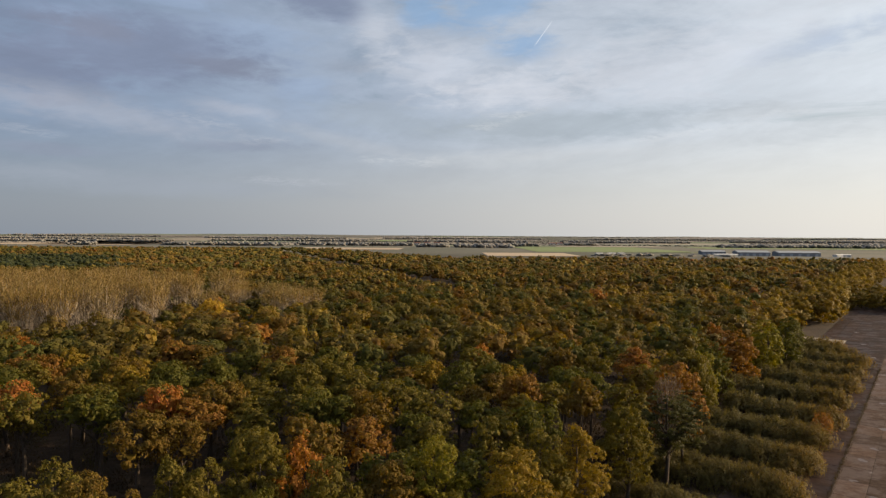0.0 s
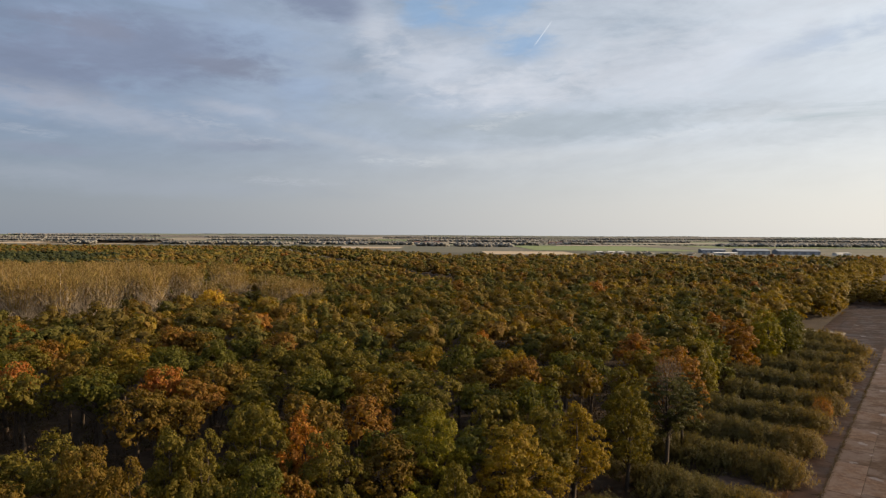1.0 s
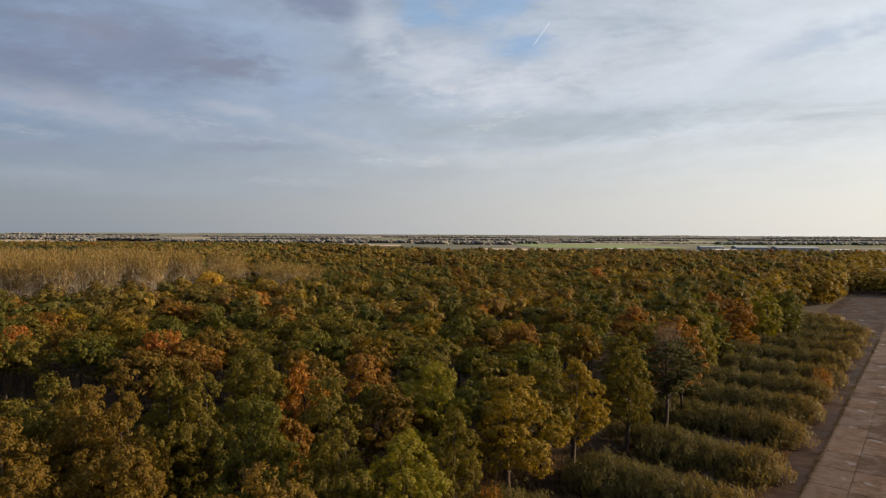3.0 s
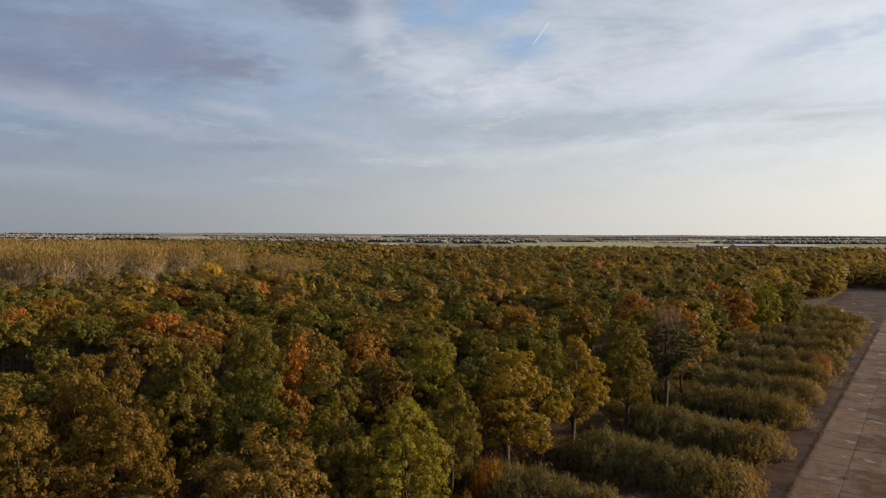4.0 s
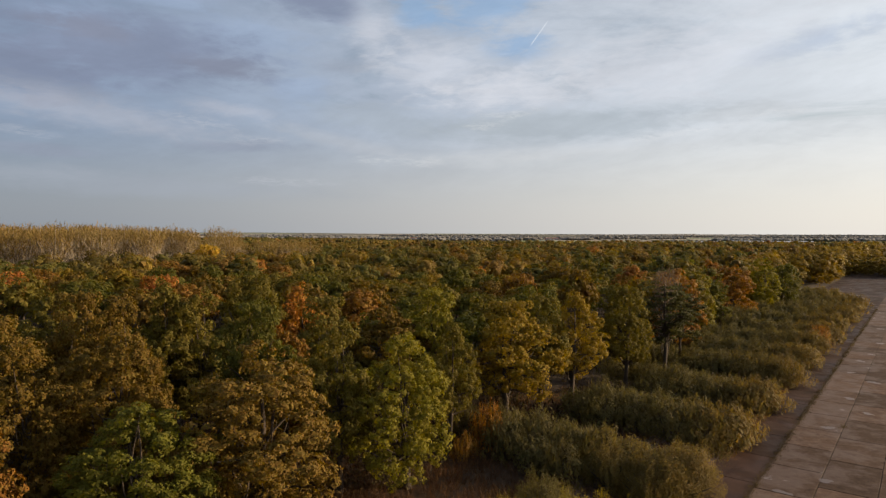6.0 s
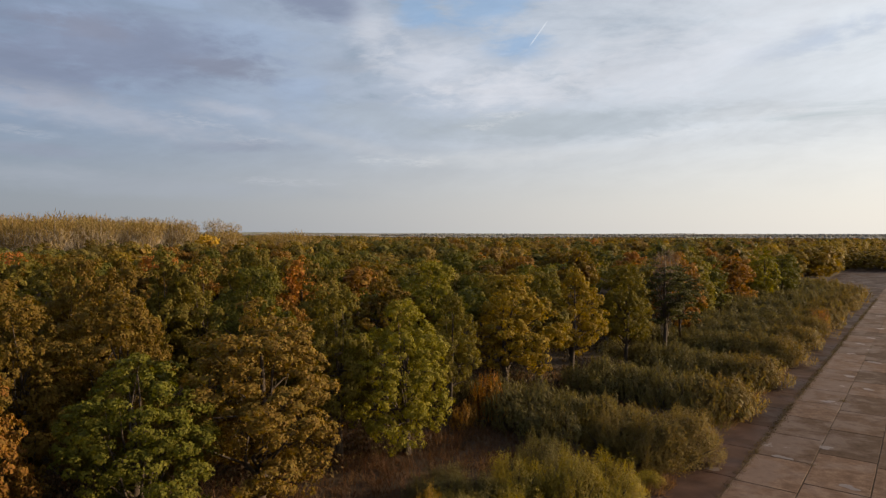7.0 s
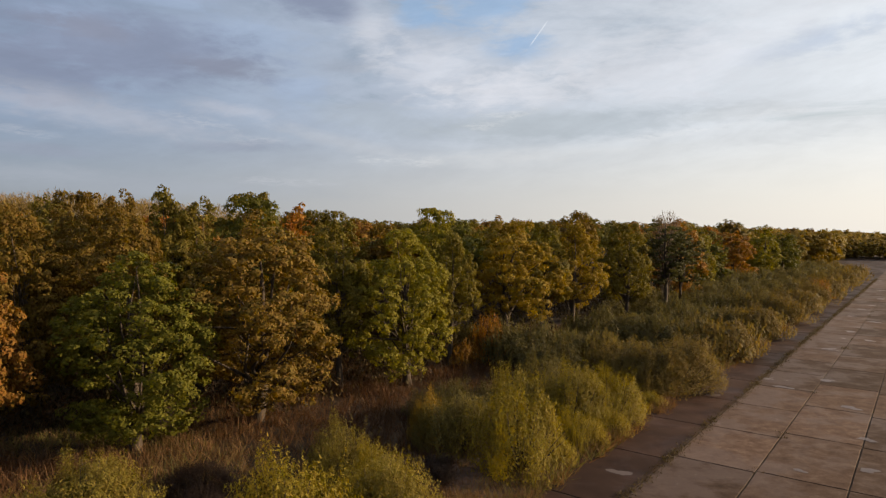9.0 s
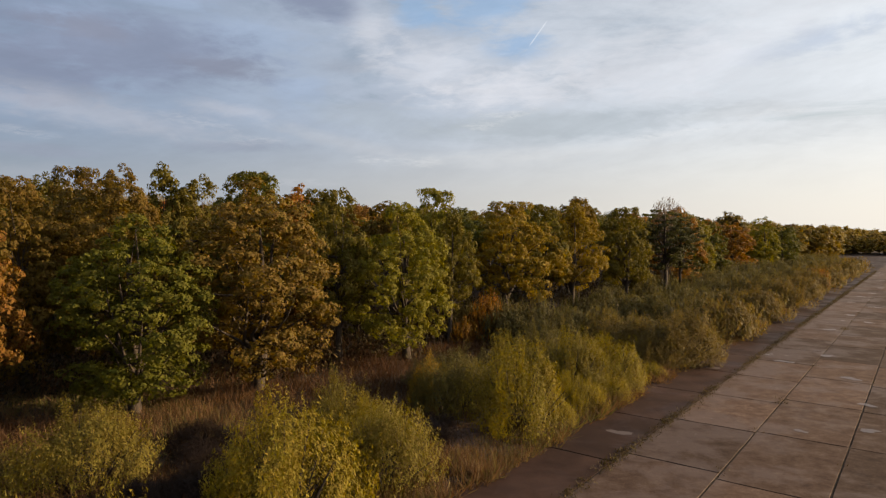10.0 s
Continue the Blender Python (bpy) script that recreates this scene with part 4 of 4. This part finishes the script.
def slab_box(long, wide, variant, steps=1):
    """One bay with a chipped, chamfered rim; steps: pieces to a side."""
    r = np.random.default_rng(variant)
    g, h = 0.026, 0.010
    a, bb = long / 2 - g, wide / 2 - g
    rim = []
    for (x0, y0), (x1, y1) in (((-a, -bb), (a, -bb)), ((a, -bb), (a, bb)), ((a, bb), (-a, bb)), ((-a, bb), (-a, -bb))):
        for k in range(steps):
            t = k / steps + (r.uniform(-0.3, 0.3) / steps if k else 0)
            rim.append((x0 + (x1 - x0) * t, y0 + (y1 - y0) * t))
    m = len(rim)
    chip = [1 - r.uniform(0, 0.022) * (steps > 1) / 1.8 for _ in rim]
    V = [(x, y, -0.2) for x, y in rim]
    V += [(x * c, y * c, -h) for (x, y), c in zip(rim, chip)]
    V += [(x * c * (1 - h / a), y * c * (1 - h / bb), r.uniform(-0.006, 0.003)) for (x, y), c in zip(rim, chip)]
    V.append((0, 0, 0.002))
    F = []
    for k in range(m):
        j = (k + 1) % m
        F += [(k, j, m + j), (k, m + j, m + k), (m + k, m + j, 2 * m + j), (m + k, 2 * m + j, 2 * m + k), (2 * m + k, 2 * m + j, 3 * m)]
    return np.array(V), np.array(F)


TURN_RWY = Matrix.Rotation(pi / 2 - RWY, 4, "Z")
for i in range(len(LANES) - 1):
    wide, mid = LANES[i + 1] - LANES[i], (LANES[i] + LANES[i + 1]) / 2
    k0 = -7
    while START[i] + (k0 + 1) * LENGTH[i] < 345:
        uc = START[i] + (k0 + 0.5) * LENGTH[i]
        x, y = rw(uc, mid)
        if i < 2 and uc < 236:
            k0 += 1
            continue
        if 4 <= i <= 7 and 12 < uc < 300:
            key = (i, int(rng.integers(6)))
            if key not in slab_mesh:
                sv, sf = slab_box(LENGTH[i], wide, key[0] * 10 + key[1], 7)
                slab_mesh[key] = mesh_from("bay", sv, sf, DAMPSHADECONCRETE if i == 4 else CONCRETE)
            ob = new("bay", slab_mesh[key])
            ob.matrix_basis = Matrix.Translation((x, y, 0)) @ TURN_RWY
            ob.parent = runway
        else:
            sv, sf = slab_box(LENGTH[i], wide, i * 10 + k0 % 5)
            ca, sa = cos(pi / 2 - RWY), sin(pi / 2 - RWY)
            # far apron bays use the dark concrete: tree shade put into colour, plus damp
            rv, rf = shaded_damp_rest if i < 4 and uc > 205 else rest
            rf.append(sf + len(sv) * len(rv))
            rv.append(np.column_stack([sv[:, 0] * ca - sv[:, 1] * sa + x, sv[:, 0] * sa + sv[:, 1] * ca + y, sv[:, 2]]))
        k0 += 1
for (rv, rf), stone in ((rest, CONCRETE), (shaded_damp_rest, DAMPSHADECONCRETE)):
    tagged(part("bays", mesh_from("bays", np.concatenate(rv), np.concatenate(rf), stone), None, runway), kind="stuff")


# silt that fills the joints
bed_v = [rw(uu, vv) for uu, vv in ((-20, -20.0), (345, -20.0), (345, 30.0), (-20, 30.0))]
bed = mesh_from("joint_silt", [(x, y, z) for z in (-0.16, -0.028) for x, y in bed_v], [(4, 5, 6, 7), (0, 1, 5, 4), (1, 2, 6, 5), (2, 3, 7, 6), (3, 0, 4, 7)], EARTH)
part("joint_silt", bed, None, runway)


# weeds in the joints
def joint_weeds(r):
    i = int(r.choice([5, 5, 5, 5, 6, 6, 7]))
    u = r.uniform(14, 190) if i == 5 else r.uniform(14, 120)
    dens = (0.5 if i == 5 else 0.15) + 0.8 * noise.noise((u * 0.33, i * 5.0, 1)) + (0.35 if i == 5 else -0.25)
    x, y = rw(u, LANES[i] + r.normal() * (0.10 if i == 5 else 0.04))
    return x, y, dens


weeds = grass("joint_weeds", 20000, joint_weeds, 0.105, 23, "low weeds and moss growing along the runway joints", 0.35, 6.0)
weeds.data.materials.clear()
weeds.data.materials.append(MOSS)
weeds.location.z = 0.1

# puddles: u, v, half length, half width
rng = np.random.default_rng(17)
PUDDLES = [(50.4, -7.9, 0.9, 0.55), (27.7, -10.9, 0.8, 0.45), (47.0, -3.6, 0.9, 0.5), (35.0, -1.9, 0.7, 0.4), (70.0, -7.2, 1.2, 0.5),
           (84.0, -6.6, 1.2, 0.6), (45.0, -11.2, 0.8, 0.5), (95.0, -5.0, 1.3, 0.6), (110.0, -7.5, 1.4, 0.6), (130.0, -6.0, 1.6, 0.7), (33.0, -4.4, 0.5, 0.25),
           (54.7, -5.7, 0.9, 0.5), (40.2, -2.3, 0.8, 0.35), (117.0, -6.5, 1.3, 0.5), (78.0, -4.5, 1.0, 0.5), (100.0, -7.8, 1.2, 0.4), (150.0, -7.0, 1.6, 0.6), (170.0, -5.0, 1.6, 0.6), (205.0, -12.0, 1.8, 0.7), (228.0, -16.0, 2.0, 0.8), (255.0, -20.0, 2.2, 0.8), (240.0, -9.0, 2.0, 0.8)]
for u, v, a, w in PUDDLES:
    m = 36
    a, w = a * 0.4, w * 1.05
    ph = rng.uniform(0, 6.28, 3)
    V = [(0, 0, 0)]
    for k in range(m):
        th = 2 * pi * k / m
        q = 1 + 0.3 * sin(2 * th + ph[0]) + 0.16 * sin(3 * th + ph[1]) + 0.07 * sin(7 * th + ph[2]) + 0.05 * rng.normal()
        V.append((a * q * cos(th), w * q * sin(th), 0))
    F = [(0, 1 + k, 1 + (k + 1) % m) for k in range(m)]
    ob = new("puddle", mesh_from("puddle", V, F, WATER))
    x, y = rw(u, v)
    ob.matrix_basis = Matrix.Translation((x, y, 0.006)) @ TURN_RWY
    tagged(ob, "shallow rain puddle lying on the concrete", "puddle", "puddles on the runway")

# side track that joins the runway
bm = bmesh.new()
corners = [rw(224, -20.8), rw(234, -20.8), rw(233, -46), rw(227, -46)]
for z in (-0.12, -0.02):
    for x, y in corners:
        bm.verts.new((x, y, z))
bm.verts.ensure_lookup_table()
bm.faces.new([bm.verts[i] for i in (7, 6, 5, 4)])
for i in range(4):
    bm.faces.new([bm.verts[j] for j in (i, (i + 1) % 4, 4 + (i + 1) % 4, 4 + i)])
bmesh.ops.recalc_face_normals(bm, faces=bm.faces)
tagged(part("side_track", bm, GRAVEL, None), "pale stony track joining the runway", "track", kind="structure")


# ---- farmland beyond the wood ----
def field(x0, x1, y0, y1, mat, label, slant=0.0):
    nx, ny = 12, 6
    V = []
    for j in range(ny + 1):
        for i in range(nx + 1):
            y = y0 + (y1 - y0) * j / ny
            x = x0 + (x1 - x0) * i / nx + slant * (y - y0)
            V.append((x, y, ground_z(x, y) + 0.5))
    F = [(j * (nx + 1) + i, j * (nx + 1) + i + 1, (j + 1) * (nx + 1) + i + 1, (j + 1) * (nx + 1) + i) for j in range(ny) for i in range(nx)]
    tagged(new("field", mesh_from("field", V, F, mat)), label, "field", "fields", kind="structure")


TAN, LUSH = "pale straw-coloured stubble field", "bright green pasture with hedges round it"
for a in ((-1250, -800, 1560, 2150), (-800, -560, 1700, 2050), (-346, -95, 1250, 1410), (60, 200, 930, 1090), (-1900, -1350, 2300, 2900)):
    field(*a, STUBBLE, TAN)
for a in ((165, 470, 1170, 1600), (-300, 100, 2400, 2900)):
    field(*a, PASTURE, LUSH)
field(620, 1200, 1500, 1700, PASTURE, LUSH)
field(1000, 1700, 1150, 1300, PASTURE, LUSH)

rng = np.random.default_rng(44)
# a patchwork of muted fields out to the hills
PATCHES = [plain("winter_wheat", (0.085, 0.100, 0.052)), plain("fallow_field", (0.125, 0.108, 0.082)), plain("ploughed_field", (0.098, 0.082, 0.066)), plain("faded_stubble", (0.185, 0.155, 0.112)), plain("rough_pasture", (0.098, 0.104, 0.064))]
PATCH_LABELS = ["field of young green winter wheat", "pale fallow field", "brown ploughed field", "faded stubble field", "rough pasture with thin grass"]
hedge_spots, copse_spots = [], []
y0 = 1640.0
while y0 < 4300:
    y1 = y0 * rng.uniform(1.10, 1.17)
    x = -0.8 * y0
    while x < 0.8 * y0:
        w = rng.uniform(0.10, 0.26) * y0
        k = int(rng.integers(5))
        if rng.uniform() < 0.8:
            field(x, x + w * 0.97, y0, y1 * 0.99, PATCHES[k], PATCH_LABELS[k], rng.uniform(-0.15, 0.15))
        if rng.uniform() < 0.75:
            for t in np.arange(x, x + w, 15.0):
                hedge_spots.append((t + rng.normal() * 1.5, y1 + rng.normal() * 3))
        x += w
    y0 = y1


def belt(x0, x1, y, deep):
    """A strip of woodland across the view, with ragged ends."""
    n = int((x1 - x0) / 8.0)
    for row in range(int(deep / 13) + 1):
        for i in range(n):
            if abs(i / n - 0.5) < 0.5 - 0.04 * row * rng.uniform():
                copse_spots.append((x0 + (i + rng.uniform(0.1, 0.9)) * (x1 - x0) / n, y + row * 13 + rng.normal() * 3 + 8 * noise.noise((i * 0.2, y * 0.01, 1))))


for x0, x1, y, deep in ((-930, -860, 1540, 14), (-720, -395, 1570, 28), (-400, -90, 1640, 28), (-80, 5, 1500, 14), (16, 150, 1480, 40), (330, 420, 1800, 40), (160, 240, 1660, 10), (690, 1150, 1620, 40), (-1480, -900, 2050, 26), (1150, 1500, 1900, 26),
                        (-1900, -1250, 2600, 26), (-900, -300, 2400, 26), (-150, 300, 2300, 26), (420, 900, 2350, 26), (1150, 1900, 2600, 26), (-2300, -1500, 3300, 26), (-1200, -500, 3100, 26), (-350, 500, 3350, 26), (700, 1500, 3200, 26), (1700, 2500, 3400, 26)):
    belt(x0, x1, y, deep)
# bare shrubs and small trees round the farm sheds
hedge_spots += [(rng.uniform(225, 430), rng.uniform(950, 990)) for _ in range(26)]
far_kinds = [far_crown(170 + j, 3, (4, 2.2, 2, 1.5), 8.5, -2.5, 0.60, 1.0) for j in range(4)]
scatter("hedgerow_trees", [s for s in hedge_spots if sqrt(s[0] ** 2 + s[1] ** 2) < 4900], far_kinds, HAZEDWOODS, "dull brown hedgerows and field trees, paled as if by haze", "hedgerow", (0.28, 0.5), lambda x, y, r: r.uniform(0, 1), 9, True)
scatter("distant_copses", [s for s in copse_spots if sqrt(s[0] ** 2 + s[1] ** 2) < 4900], far_kinds, HAZEDWOODS, "distant woods among the fields, paled as if by haze", "woodland", (0.75, 1.1), lambda x, y, r: r.uniform(0, 0.6), 10, True)


# ---- sheds of the industrial estate ----
def shed(x, y, wide, deep, high, turn, mat_wall, mat_roof, bays_n, label):
    root = tagged(new("warehouse"), label, "warehouse", "sheds beyond the wood")
    root.matrix_basis = pose(x, y, -0.1, 0, 0, turn)
    part("wall", boxes((-wide / 2, -deep / 2, 0, wide / 2, deep / 2, high)), mat_wall, root)
    bm = bmesh.new()
    e = 0.6
    V = [bm.verts.new(p) for p in ((-wide / 2 - e, -deep / 2 - e, high), (wide / 2 + e, -deep / 2 - e, high), (wide / 2 + e, deep / 2 + e, high), (-wide / 2 - e, deep / 2 + e, high), (-wide / 2 - e, 0, high + deep * 0.09), (wide / 2 + e, 0, high + deep * 0.09))]
    for f in ((0, 1, 5, 4), (2, 3, 4, 5), (0, 4, 3), (1, 2, 5), (0, 3, 2, 1)):
        bm.faces.new([V[i] for i in f])
    part("roof", bm, mat_roof, root, "low-pitched sheet roof")
    for i in range(bays_n):
        cx = -wide / 2 + wide * (i + 0.5) / bays_n
        part("door", boxes((cx - 2.2, -deep / 2 - 0.15, 0, cx + 2.2, -deep / 2 - 0.01, min(5, high * 0.7))), DARKDOOR, root)


SHED = "long grey-clad industrial shed with a paler blue-grey roof"
for x, y, w, d, h, t in ((484, 1010, 48, 30, 6, -8), (558, 1015, 62, 30, 5.5, -8), (449, 1075, 38, 24, 5, -8)):
    shed(x, y, w, d, h, t, CLADDING, SHEETROOF, 5, SHED)
for x, y, w, d, h, t in ((262, 1010, 11, 8, 3, 5), (280, 1020, 9, 8, 3, 5), (240, 1000, 10, 8, 3, 5), (432, 985, 36, 9, 3, 0), (600, 975, 12, 8, 3.5, 20), (618, 985, 14, 8, 3.5, -15)):
    shed(x, y, w, d, h, t, WHITEPAINT, WHITEPAINT, 2, "small white farm shed seen far off")
for x, y in ((-90, 1900), (-60, 1910), (-30, 1895), (330, 2000), (355, 2010), (380, 1990)):
    shed(x, y, 18, 10, 6, 10, BRICKWALL, TILEROOF, 3, "distant brick farm building with a tiled roof")
